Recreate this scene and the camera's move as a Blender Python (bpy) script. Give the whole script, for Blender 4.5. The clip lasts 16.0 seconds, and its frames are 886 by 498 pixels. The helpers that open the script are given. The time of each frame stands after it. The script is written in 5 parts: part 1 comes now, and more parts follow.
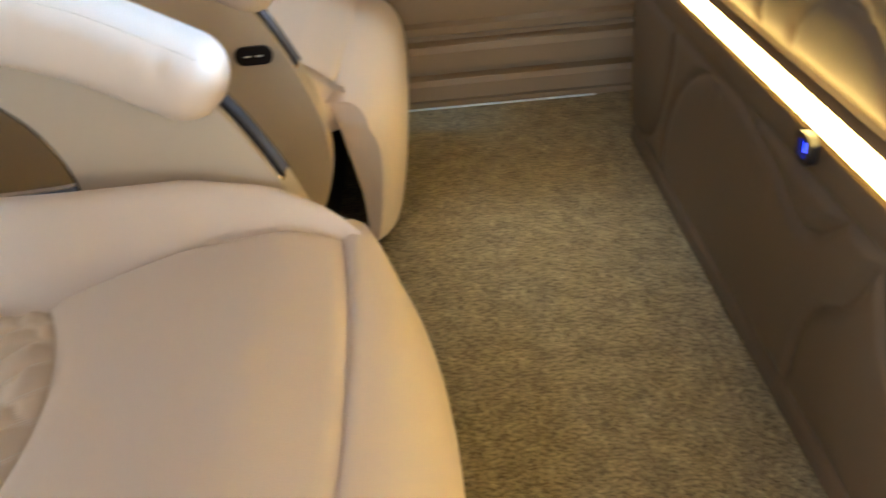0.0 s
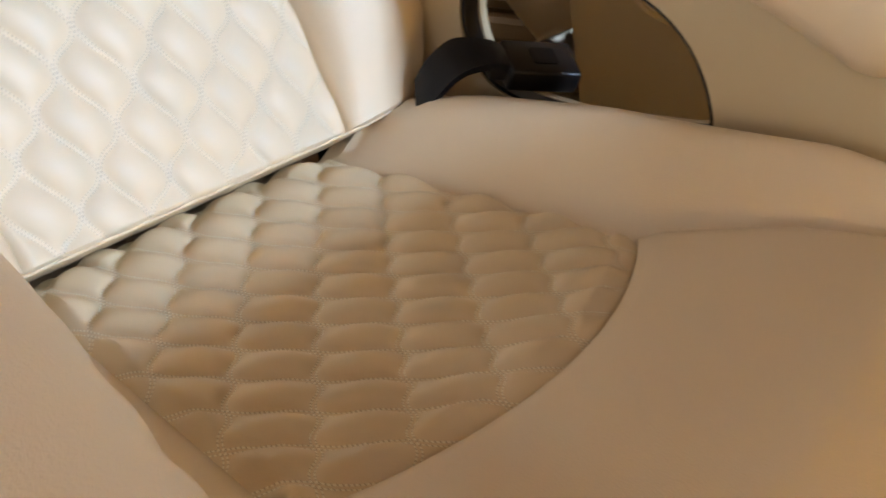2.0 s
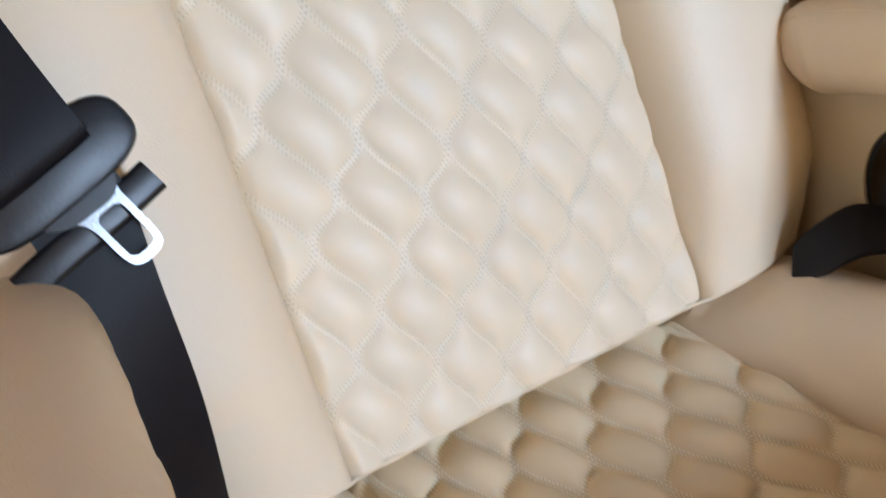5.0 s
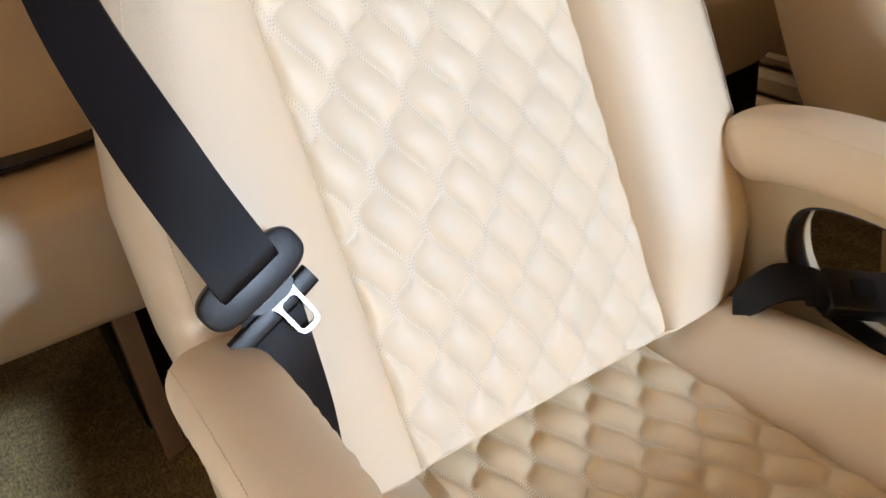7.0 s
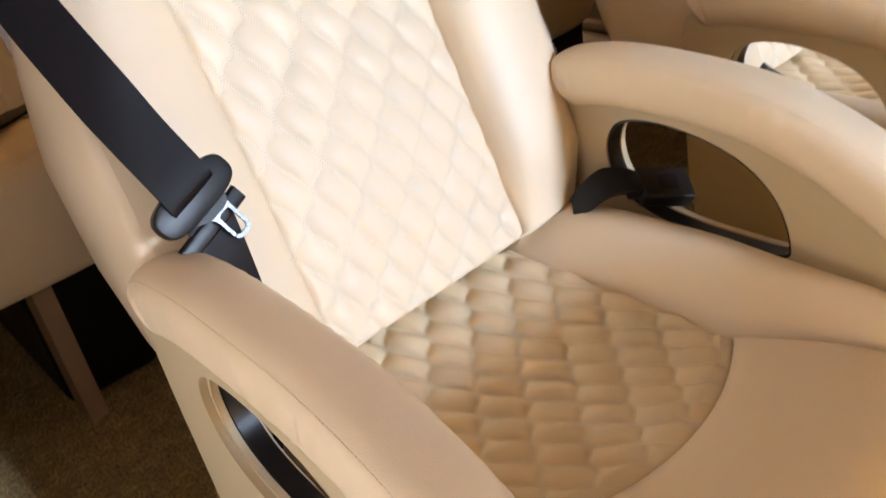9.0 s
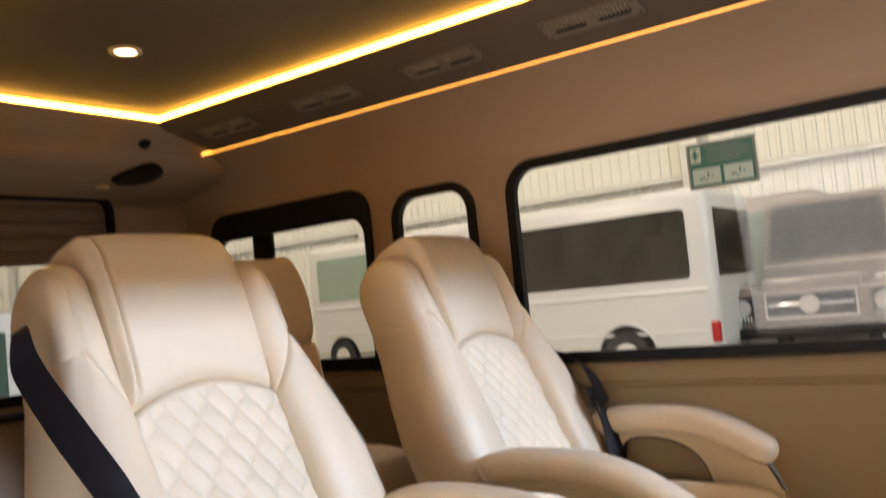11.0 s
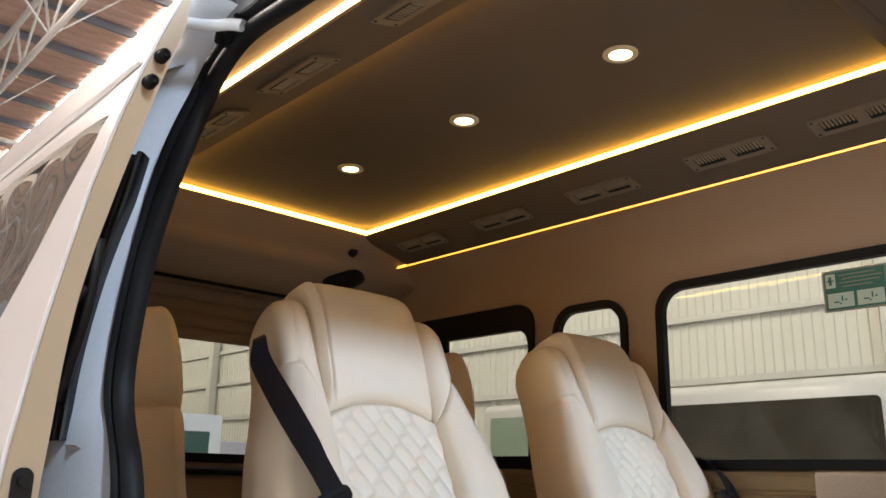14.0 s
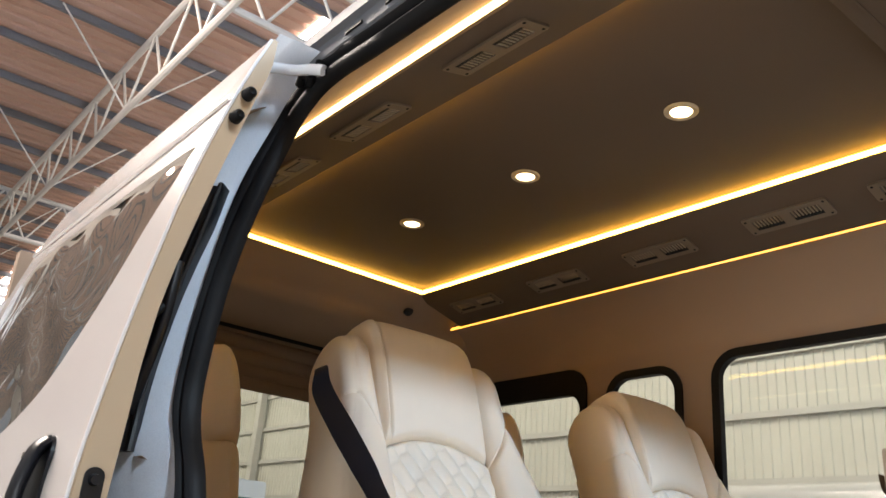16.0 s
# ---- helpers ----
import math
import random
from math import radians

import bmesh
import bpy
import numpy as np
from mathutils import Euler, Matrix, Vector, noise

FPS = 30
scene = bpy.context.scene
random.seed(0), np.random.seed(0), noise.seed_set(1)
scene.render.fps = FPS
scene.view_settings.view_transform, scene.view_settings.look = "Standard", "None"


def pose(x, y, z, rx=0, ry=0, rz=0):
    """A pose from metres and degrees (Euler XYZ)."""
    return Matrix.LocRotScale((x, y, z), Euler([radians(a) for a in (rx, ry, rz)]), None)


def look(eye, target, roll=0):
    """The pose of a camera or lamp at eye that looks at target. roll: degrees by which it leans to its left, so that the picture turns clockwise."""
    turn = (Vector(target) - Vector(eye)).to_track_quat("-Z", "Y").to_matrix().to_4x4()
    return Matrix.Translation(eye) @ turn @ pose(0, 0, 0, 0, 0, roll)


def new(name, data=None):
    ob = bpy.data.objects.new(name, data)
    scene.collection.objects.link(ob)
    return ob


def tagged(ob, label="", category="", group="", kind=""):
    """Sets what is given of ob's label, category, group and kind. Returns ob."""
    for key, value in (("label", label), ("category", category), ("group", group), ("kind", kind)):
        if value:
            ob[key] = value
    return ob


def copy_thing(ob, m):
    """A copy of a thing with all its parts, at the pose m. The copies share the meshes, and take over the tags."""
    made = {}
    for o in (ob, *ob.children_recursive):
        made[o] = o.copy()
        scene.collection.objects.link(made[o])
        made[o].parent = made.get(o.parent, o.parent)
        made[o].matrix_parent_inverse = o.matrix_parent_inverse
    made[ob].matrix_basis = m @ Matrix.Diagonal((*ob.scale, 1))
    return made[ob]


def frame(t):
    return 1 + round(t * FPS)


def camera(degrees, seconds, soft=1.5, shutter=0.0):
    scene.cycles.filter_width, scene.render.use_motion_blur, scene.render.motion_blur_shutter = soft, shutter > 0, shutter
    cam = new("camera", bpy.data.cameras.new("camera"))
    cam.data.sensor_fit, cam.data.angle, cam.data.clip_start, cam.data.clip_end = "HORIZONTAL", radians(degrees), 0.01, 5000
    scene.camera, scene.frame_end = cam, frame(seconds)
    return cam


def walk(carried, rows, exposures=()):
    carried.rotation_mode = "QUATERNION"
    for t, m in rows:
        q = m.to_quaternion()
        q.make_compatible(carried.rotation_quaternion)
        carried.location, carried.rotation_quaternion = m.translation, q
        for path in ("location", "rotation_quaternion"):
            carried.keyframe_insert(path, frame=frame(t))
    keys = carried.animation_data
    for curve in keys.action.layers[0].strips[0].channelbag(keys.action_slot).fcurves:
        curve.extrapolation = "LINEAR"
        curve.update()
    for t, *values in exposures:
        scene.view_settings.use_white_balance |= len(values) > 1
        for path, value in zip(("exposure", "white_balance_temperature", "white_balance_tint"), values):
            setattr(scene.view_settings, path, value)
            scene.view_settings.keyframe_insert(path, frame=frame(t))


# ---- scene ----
cam = camera(56.2, 16.0, shutter=0.5)
PATH = [
    (0, (0.173, -0.67, 0.629), (0.139, 1.029, -0.426), -5.8),
    (0.5, (0.16, -0.665, 0.63), (-0.19, 1.01, -0.405), -5.4),
    (1, (0.149, -0.648, 0.613), (-0.58, 0.924, -0.385), -5.4),
    (1.5, (0.137, -0.628, 0.581), (-0.896, 0.782, -0.391), -5.8),
    (2, (0.109, -0.605, 0.56), (-1.107, 0.669, -0.388), -5.8),
    (2.5, (0.082, -0.568, 0.548), (-1.236, 0.599, -0.401), -5.7),
    (3, (0.06, -0.556, 0.551), (-1.325, 0.532, -0.397), -5.8),
    (3.5, (0.047, -0.553, 0.568), (-1.39, 0.458, -0.388), -6.2),
    (4, (0.021, -0.562, 0.597), (-1.457, 0.385, -0.362), -6.8),
    (4.5, (-0.022, -0.558, 0.633), (-1.541, 0.314, -0.333), -7.6),
    (5, (-0.06, -0.543, 0.68), (-1.609, 0.232, -0.321), -8.4),
    (5.2, (-0.071, -0.544, 0.691), (-1.626, 0.222, -0.308), -8.6),
    (7.3, (0.073, -0.663, 0.867), (-1.401, 0.176, -0.193), -7.4),
    (7.5, (0.091, -0.666, 0.874), (-1.361, 0.187, -0.204), -7.7),
    (8, (0.151, -0.693, 0.873), (-1.204, 0.204, -0.292), -8.6),
    (8.2, (0.159, -0.701, 0.875), (-1.146, 0.198, -0.345), -8.4),
    (10.3, (0.379, -1.054, 0.858), (-0.821, 0.507, 0.507), -6.7),
    (10.5, (0.439, -1.103, 0.859), (-0.735, 0.504, 0.662), -6.3),
    (11, (0.559, -1.209, 0.85), (-0.602, 0.416, 0.965), -5.6),
    (11.5, (0.624, -1.285, 0.84), (-0.554, 0.285, 1.223), -4.4),
    (12, (0.681, -1.388, 0.808), (-0.546, 0.112, 1.304), -3.1),
    (12.5, (0.759, -1.458, 0.756), (-0.531, -0.027, 1.294), -1.8),
    (13, (0.779, -1.472, 0.696), (-0.575, -0.103, 1.238), -0.8),
    (13.5, (0.807, -1.444, 0.623), (-0.592, -0.119, 1.159), 0.2),
    (14, (0.823, -1.432, 0.588), (-0.606, -0.139, 1.122), 1.2),
    (14.5, (0.825, -1.433, 0.56), (-0.632, -0.17, 1.09), 2.2),
    (15, (0.822, -1.446, 0.537), (-0.653, -0.219, 1.101), 2.9),
    (15.5, (0.826, -1.45, 0.517), (-0.644, -0.271, 1.186), 3.8),
    (16, (0.82, -1.459, 0.477), (-0.643, -0.305, 1.203), 4.7),
]
walk(cam, [(t, look(eye, target, roll)) for t, eye, target, roll in PATH], [(0, 0.12, 5700, 12), (0.5, -0.03, 5850, 13), (1.0, -0.04, 7600, 15), (1.5, -0.36, 7600, 15), (2.0, -0.44, 7800, 15), (3.5, -0.52, 7900, 16), (5, -0.62, 7700, 17), (7.5, -0.24, 8500, 19), (8.2, -0.17, 8700, 21), (10.3, -0.26, 7900, 21), (11.5, -0.42, 7800, 20), (12.2, -0.47, 7600, 19), (13, -0.62, 7300, 16), (16, -0.66, 7100, 14)])

V = Vector

# ---------- world and large lights ----------
world = bpy.data.worlds.new("world")
scene.world = world
world.use_nodes = True
wn = world.node_tree
sky = wn.nodes.new("ShaderNodeTexSky")
sky.sky_type, sky.sun_disc = 'NISHITA', False
sky.sun_elevation, sky.sun_rotation = radians(48), radians(200)
wn.links.new(sky.outputs[0], wn.nodes["Background"].inputs[0])
wn.nodes["Background"].inputs[1].default_value = 0.05


def area_lamp(name, at, target, sx, sy, power, colour):
    d = bpy.data.lights.new(name, 'AREA')
    d.shape, d.size, d.size_y, d.energy, d.color = 'RECTANGLE', sx, sy, power, colour
    ob = new(name, d)
    ob.matrix_world = look(at, target)
    return tagged(ob, "area lamp standing in for the hall's daylight", "light", kind="structure")


SUN = bpy.data.lights.new("sun", 'SUN')
SUN.energy, SUN.angle, SUN.color = 2.0, radians(0.6), (1.0, 0.95, 0.88)
sun = new("sun", SUN)
sun.matrix_world = look((0, -20, 25), (0, 0, 0))
tagged(sun, "sun over the hall", "sun", kind="structure")
# area lamps standing in for hall daylight; the roof has no openings above them
# unseen lamp added to brighten the sliding door's outer skin
area_lamp("high_fill_light", (-8.5, -4.5, 8.2), (-1.2, -1.0, 0.8), 5.0, 3.0, 5200, (1.0, 0.94, 0.90))
area_lamp("high_fill_light", (-4.1, -7.2, 8.2), (0.1, -0.1, 0.2), 2.5, 0.9, 160, (0.80, 0.91, 1.0))
# added low lamp that lifts the pillar and other outward faces
area_lamp("side_fill_light", (-0.4, -8.5, 1.1), (-0.6, 0.0, 0.8), 5.0, 2.2, 300, (0.80, 0.91, 1.0))
area_lamp("front_window_light", (10.0, 1.2, 4.05), (-0.4, 0.0, 0.35), 1.3, 0.45, 2150, (0.42, 0.655, 1.0))
# unseen lamp added to brighten the hall's long wall
area_lamp("high_fill_light", (-17, 10.0, 8.1), (-17, 15.5, 3.0), 52, 1.5, 3700, (0.92, 0.985, 0.93))
# unseen lamp added to lift the white door pillar
area_lamp("high_fill_light", (7.0, -0.86, 8.2), (-0.7, -0.9, 1.0), 0.3, 3.0, 2200, (0.58, 0.79, 1.0))
area_lamp("high_fill_light", (0.0, 5.8, 8.1), (0.0, 6.2, 0), 11.0, 1.5, 600, (0.92, 0.97, 1.0))


# ---------- materials ----------
def links(mat):
    mat.use_nodes = True
    t = mat.node_tree
    return t, t.nodes, t.links, t.nodes["Principled BSDF"]


def surface(name, colour, rough=0.5, metal=0.0, var=0.12, scale=5.0, grain=0.0, gscale=400.0, spec=0.5, coat=0.0, stain=0.0):
    """Paint, plastic, leather or cloth: soft patches at one scale, grain and relief at another."""
    m = bpy.data.materials.new(name)
    t, n, l, p = links(m)
    co = n.new("ShaderNodeTexCoord")
    big = n.new("ShaderNodeTexNoise")
    big.inputs["Scale"].default_value, big.inputs["Detail"].default_value = scale, 5
    l.new(co.outputs["Object"], big.inputs["Vector"])
    mix = n.new("ShaderNodeMix")
    mix.data_type = 'RGBA'
    c = V(colour)
    mix.inputs[6].default_value = (*(c * (1 - var)), 1)
    mix.inputs[7].default_value = (*[min(1, x) for x in c * (1 + var)], 1)
    l.new(big.outputs[0], mix.inputs[0])
    l.new(mix.outputs[2], p.inputs["Base Color"])
    rr = n.new("ShaderNodeMapRange")
    rr.inputs[3].default_value, rr.inputs[4].default_value = max(0.02, rough - 0.08), min(1, rough + 0.08)
    fine = n.new("ShaderNodeTexNoise")
    fine.inputs["Scale"].default_value, fine.inputs["Detail"].default_value = gscale, 3
    l.new(co.outputs["Object"], fine.inputs["Vector"])
    l.new(fine.outputs[0], rr.inputs[0])
    l.new(rr.outputs[0], p.inputs["Roughness"])
    p.inputs["Metallic"].default_value = metal
    p.inputs["Specular IOR Level"].default_value = spec
    p.inputs["Coat Weight"].default_value = coat
    p.inputs["Coat Roughness"].default_value = 0.08
    if grain:
        b = n.new("ShaderNodeBump")
        b.inputs["Strength"].default_value, b.inputs["Distance"].default_value = 1.0, grain
        l.new(fine.outputs[0], b.inputs["Height"])
        l.new(b.outputs[0], p.inputs["Normal"])
    return m


def glow(name, colour, strength):
    m = bpy.data.materials.new(name)
    t, n, l, p = links(m)
    p.inputs["Base Color"].default_value = (0.9, 0.85, 0.75, 1)
    p.inputs["Emission Color"].default_value = (*colour, 1)
    p.inputs["Emission Strength"].default_value = strength
    return m


def pane(name, colour, rough=0.02, clear=0.86):
    """Thin window glass: mostly clear, with a sharp reflection."""
    m = bpy.data.materials.new(name)
    t, n, l, p = links(m)
    out = n["Material Output"]
    n.remove(p)
    tr, gl, mx, fr = (n.new("ShaderNodeBsdfTransparent"), n.new("ShaderNodeBsdfGlossy"), n.new("ShaderNodeMixShader"), n.new("ShaderNodeLayerWeight"))
    tr.inputs[0].default_value = (*[c * clear for c in colour], 1)
    gl.inputs["Roughness"].default_value = rough
    pw, ma = n.new("ShaderNodeMath"), n.new("ShaderNodeMath")
    pw.operation, ma.operation = 'POWER', 'MULTIPLY_ADD'
    pw.inputs[1].default_value, ma.inputs[1].default_value, ma.inputs[2].default_value = 5.0, 0.85, 0.018
    l.new(fr.outputs["Facing"], pw.inputs[0])
    l.new(pw.outputs[0], ma.inputs[0])
    l.new(ma.outputs[0], mx.inputs[0])
    l.new(tr.outputs[0], mx.inputs[1])
    l.new(gl.outputs[0], mx.inputs[2])
    l.new(mx.outputs[0], out.inputs[0])
    return m


def carpet_material():
    m = bpy.data.materials.new("carpet")
    t, n, l, p = links(m)
    co = n.new("ShaderNodeTexCoord")
    mp = n.new("ShaderNodeMapping")
    mp.inputs["Scale"].default_value = (1, 1.9, 1)
    l.new(co.outputs["Object"], mp.inputs[0])
    fine = n.new("ShaderNodeTexNoise")
    fine.inputs["Scale"].default_value, fine.inputs["Detail"].default_value, fine.inputs["Roughness"].default_value = 120, 6, 0.82
    big = n.new("ShaderNodeTexNoise")
    big.inputs["Scale"].default_value, big.inputs["Detail"].default_value, big.inputs["Roughness"].default_value = 30, 6, 0.7
    l.new(mp.outputs[0], fine.inputs["Vector"])
    l.new(co.outputs["Object"], big.inputs["Vector"])
    r = n.new("ShaderNodeValToRGB")
    r.color_ramp.elements[0].position, r.color_ramp.elements[1].position = 0.37, 0.64
    r.color_ramp.elements[0].color = (0.13, 0.098, 0.044, 1)
    r.color_ramp.elements[1].color = (0.70, 0.57, 0.29, 1)
    l.new(fine.outputs[0], r.inputs[0])
    mul = n.new("ShaderNodeMix")
    mul.data_type, mul.blend_type = 'RGBA', 'MULTIPLY'
    mul.inputs[0].default_value = 0.8
    l.new(r.outputs[0], mul.inputs[6])
    worn = n.new("ShaderNodeMapRange")
    worn.inputs[1].default_value, worn.inputs[2].default_value, worn.inputs[3].default_value, worn.inputs[4].default_value = 0.34, 0.64, 0.45, 1.0
    l.new(big.outputs[0], worn.inputs[0])
    l.new(worn.outputs[0], mul.inputs[7])
    l.new(mul.outputs[2], p.inputs["Base Color"])
    p.inputs["Roughness"].default_value = 0.95
    p.inputs["Specular IOR Level"].default_value = 0.1
    p.inputs["Sheen Weight"].default_value = 0.12
    b = n.new("ShaderNodeBump")
    b.inputs["Strength"].default_value, b.inputs["Distance"].default_value = 1.0, 0.005
    l.new(fine.outputs[0], b.inputs["Height"])
    l.new(b.outputs[0], p.inputs["Normal"])
    return m


def stitched(name, colour, thread, gaps, rough=0.45):
    """Soft leather with two rows of thread along the quilt lines, which lie at whole numbers of the UV map; gaps: metres between the lines of each family."""
    m = bpy.data.materials.new(name)
    t, n, l, p = links(m)
    uv = n.new("ShaderNodeUVMap")
    sep = n.new("ShaderNodeSeparateXYZ")
    l.new(uv.outputs[0], sep.inputs[0])

    def math_node(op, a, b=None, c=None):
        k = n.new("ShaderNodeMath")
        k.operation = op
        for i, x in enumerate((a, b, c)):
            if x is None:
                continue
            if isinstance(x, (int, float)):
                k.inputs[i].default_value = x
            else:
                l.new(x, k.inputs[i])
        return k.outputs[0]

    masks, dents = [], []
    for a, b in ((0, 1), (1, 0)):
        fa = math_node('ABSOLUTE', math_node('SUBTRACT', math_node('FRACT', math_node('ADD', sep.outputs[a], 0.5)), 0.5))
        off = math_node('ABSOLUTE', math_node('SUBTRACT', math_node('MULTIPLY', fa, gaps[a]), BAND - 0.0008))
        row = math_node('LESS_THAN', off, 0.00055)
        saw = math_node('FRACT', math_node('MULTIPLY', sep.outputs[b], round(gaps[b] * 1.12 / 0.0031)))
        dash = math_node('LESS_THAN', saw, 0.64)
        masks.append(math_node('MULTIPLY', row, dash))
        dents.append(math_node('MULTIPLY', math_node('LESS_THAN', off, 0.0007), math_node('SUBTRACT', 1.0, dash)))
    stitch = math_node('MAXIMUM', *masks)
    dent = math_node('MAXIMUM', *dents)
    co = n.new("ShaderNodeTexCoord")
    big = n.new("ShaderNodeTexNoise")
    big.inputs["Scale"].default_value, big.inputs["Detail"].default_value = 7, 4
    fine = n.new("ShaderNodeTexVoronoi")
    fine.inputs["Scale"].default_value = 900
    l.new(co.outputs["Object"], big.inputs["Vector"])
    l.new(co.outputs["Object"], fine.inputs["Vector"])
    base = n.new("ShaderNodeMix")
    base.data_type = 'RGBA'
    c = V(colour)
    base.inputs[6].default_value, base.inputs[7].default_value = (*(c * 0.93), 1), (*[min(1, x) for x in c * 1.07], 1)
    l.new(big.outputs[0], base.inputs[0])
    mx = n.new("ShaderNodeMix")
    mx.data_type = 'RGBA'
    mx.inputs[7].default_value = (*thread, 1)
    l.new(base.outputs[2], mx.inputs[6])
    l.new(stitch, mx.inputs[0])
    # needle holes: their small shade is mixed into the colour
    hole = n.new("ShaderNodeMix")
    hole.data_type = 'RGBA'
    hole.inputs[7].default_value = (*(c * 0.82), 1)
    l.new(mx.outputs[2], hole.inputs[6])
    l.new(dent, hole.inputs[0])
    l.new(hole.outputs[2], p.inputs["Base Color"])
    p.inputs["Roughness"].default_value = rough
    hgt = math_node('SUBTRACT', math_node('MULTIPLY', fine.outputs[0], 0.15), math_node('SUBTRACT', dent, math_node('MULTIPLY', stitch, 0.5)))
    bp = n.new("ShaderNodeBump")
    bp.inputs["Strength"].default_value, bp.inputs["Distance"].default_value = 0.8, 0.0006
    l.new(hgt, bp.inputs["Height"])
    l.new(bp.outputs[0], p.inputs["Normal"])
    return m


CREAM = (0.78, 0.635, 0.470)
leather = surface("cream_leather", CREAM, 0.42, var=0.05, scale=6, grain=0.0003, gscale=900)
BAND = 0.0022      # half width of the flat band between the quilt's puffs
BACK_GAPS, SEAT_GAPS = (0.052, 0.0356), (0.0508, 0.0300)
# one leather: back panel mixed paler, seat yellower, after the light on each
leather_quilt = stitched("quilted_leather", (0.79, 0.66, 0.495), (0.80, 0.69, 0.53), BACK_GAPS)
leather_quilt_seat = stitched("quilted_seat_leather", (0.78, 0.63, 0.43), (0.90, 0.81, 0.64), SEAT_GAPS)
thread = surface("thread", (0.74, 0.63, 0.48), 0.6, var=0.05)
trim_brown = surface("brown_trim", (0.325, 0.224, 0.154), 0.7, var=0.08, scale=3, grain=0.0004, gscale=700)
trim_dark = surface("dark_brown_headliner", (0.100, 0.067, 0.044), 0.8, var=0.07, scale=3, grain=0.0005, gscale=600)
blind_cloth = surface("blind_cloth", (0.185, 0.130, 0.098), 0.85, var=0.08, scale=5, grain=0.0004, gscale=500)
vent_plastic = surface("vent_plastic", (0.165, 0.118, 0.080), 0.5, var=0.06, scale=9, grain=0.0002, gscale=600)
slat_plastic = surface("slat_plastic", (0.36, 0.28, 0.19), 0.45, var=0.05, scale=9)
trim_low = surface("golden_brown_trim", (0.25, 0.170, 0.088), 0.6, var=0.08, scale=3, grain=0.0004, gscale=700)
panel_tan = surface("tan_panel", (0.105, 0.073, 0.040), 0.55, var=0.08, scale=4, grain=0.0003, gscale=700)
seat_shell = surface("beige_plastic", (0.56, 0.455, 0.305), 0.4, var=0.04, scale=5, grain=0.0001, gscale=900)
carpet = carpet_material()
rubber = surface("black_rubber", (0.008, 0.008, 0.009), 0.5, var=0.2, scale=8, spec=0.15)
black_plastic = surface("black_plastic", (0.006, 0.006, 0.008), 0.34, var=0.15, scale=20, grain=0.0001, spec=0.35)
webbing = surface("belt_webbing", (0.004, 0.0045, 0.008), 0.45, var=0.2, scale=12, grain=0.0003, gscale=1200, spec=0.28)
belt_steel = surface("brushed_steel", (0.19, 0.195, 0.205), 0.26, 1.0, var=0.06)
chrome = surface("chrome", (0.75, 0.75, 0.76), 0.12, 1.0, var=0.03)
gold = surface("gold_trim", (0.75, 0.5, 0.2), 0.25, 1.0, var=0.05)
white_paint = surface("white_paint", (0.78, 0.80, 0.83), 0.25, var=0.03, coat=0.6)
# pillar white with the blue of the daylight on it put into the colour
pillar_paint = surface("sky_tinted_paint", (0.74, 0.81, 0.90), 0.28, var=0.03, coat=0.6)
# door white, pinkened in the colour for the brown roof it reflects
roof_tinted_paint = surface("roof_tinted_paint", (0.80, 0.74, 0.70), 0.22, var=0.03, coat=0.8)
door_tan = surface("tan_door_edge", (0.53, 0.385, 0.255), 0.4, var=0.05)
led_warm = glow("led_strip_warm", (1.0, 0.58, 0.09), 25.0)
led_thin = glow("led_strip_thin", (1.0, 0.45, 0.06), 4.2)
led_ledge = glow("led_strip_ledge", (1.0, 0.66, 0.17), 27.0)
# daylight coming through the roof sheet, put in as emission
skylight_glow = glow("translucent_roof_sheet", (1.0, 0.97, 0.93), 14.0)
led_white = glow("led_strip_pale", (1.0, 0.72, 0.30), 11.0)
lamp_glow = glow("downlight_glow", (1.0, 0.76, 0.46), 12.0)
usb_glow = glow("blue_indicator", (0.02, 0.05, 1.0), 6.0)
glass_clear = pane("window_glass", (0.88, 0.88, 0.84))
door_glass = surface("tinted_door_glass", (0.72, 0.65, 0.56), 0.03, 0.85, var=0.05, spec=0.8)
dt, dn, dl, dp = links(door_glass)
dw = dn.new("ShaderNodeTexNoise")
dw.inputs["Scale"].default_value, dw.inputs["Detail"].default_value, dw.inputs["Distortion"].default_value = 2.6, 0.3, 2.4
db = dn.new("ShaderNodeBump")
db.inputs["Strength"].default_value, db.inputs["Distance"].default_value = 1.0, 0.006
dc = dn.new("ShaderNodeTexCoord")
dl.new(dc.outputs["Object"], dw.inputs["Vector"])
dl.new(dw.outputs[0], db.inputs["Height"])
dl.new(db.outputs[0], dp.inputs["Normal"])
dp.inputs["Coat Weight"].default_value = 0.3
dl.new(db.outputs[0], dp.inputs["Coat Normal"])
truck_paint = surface("violet_grey_paint", (0.40, 0.38, 0.42), 0.4, var=0.06)
gold_mark = surface("yellow_paint", (0.75, 0.55, 0.08), 0.5, var=0.05)
board_green = surface("dark_green_panel", (0.03, 0.07, 0.05), 0.5, var=0.1)
green_sign = surface("green_sign", (0.010, 0.125, 0.092), 0.4, var=0.05)
sign_grey = surface("sign_grey", (0.19, 0.20, 0.165), 0.5, var=0.03)
coach_glass = surface("green_glass", (0.27, 0.35, 0.27), 0.10, var=0.2, scale=1.5, gscale=3.0, spec=0.8)
sign_pale = surface("sign_pale_green", (0.42, 0.54, 0.47), 0.5, var=0.05)
sign_white = surface("sign_white", (0.80, 0.85, 0.80), 0.5, var=0.03)
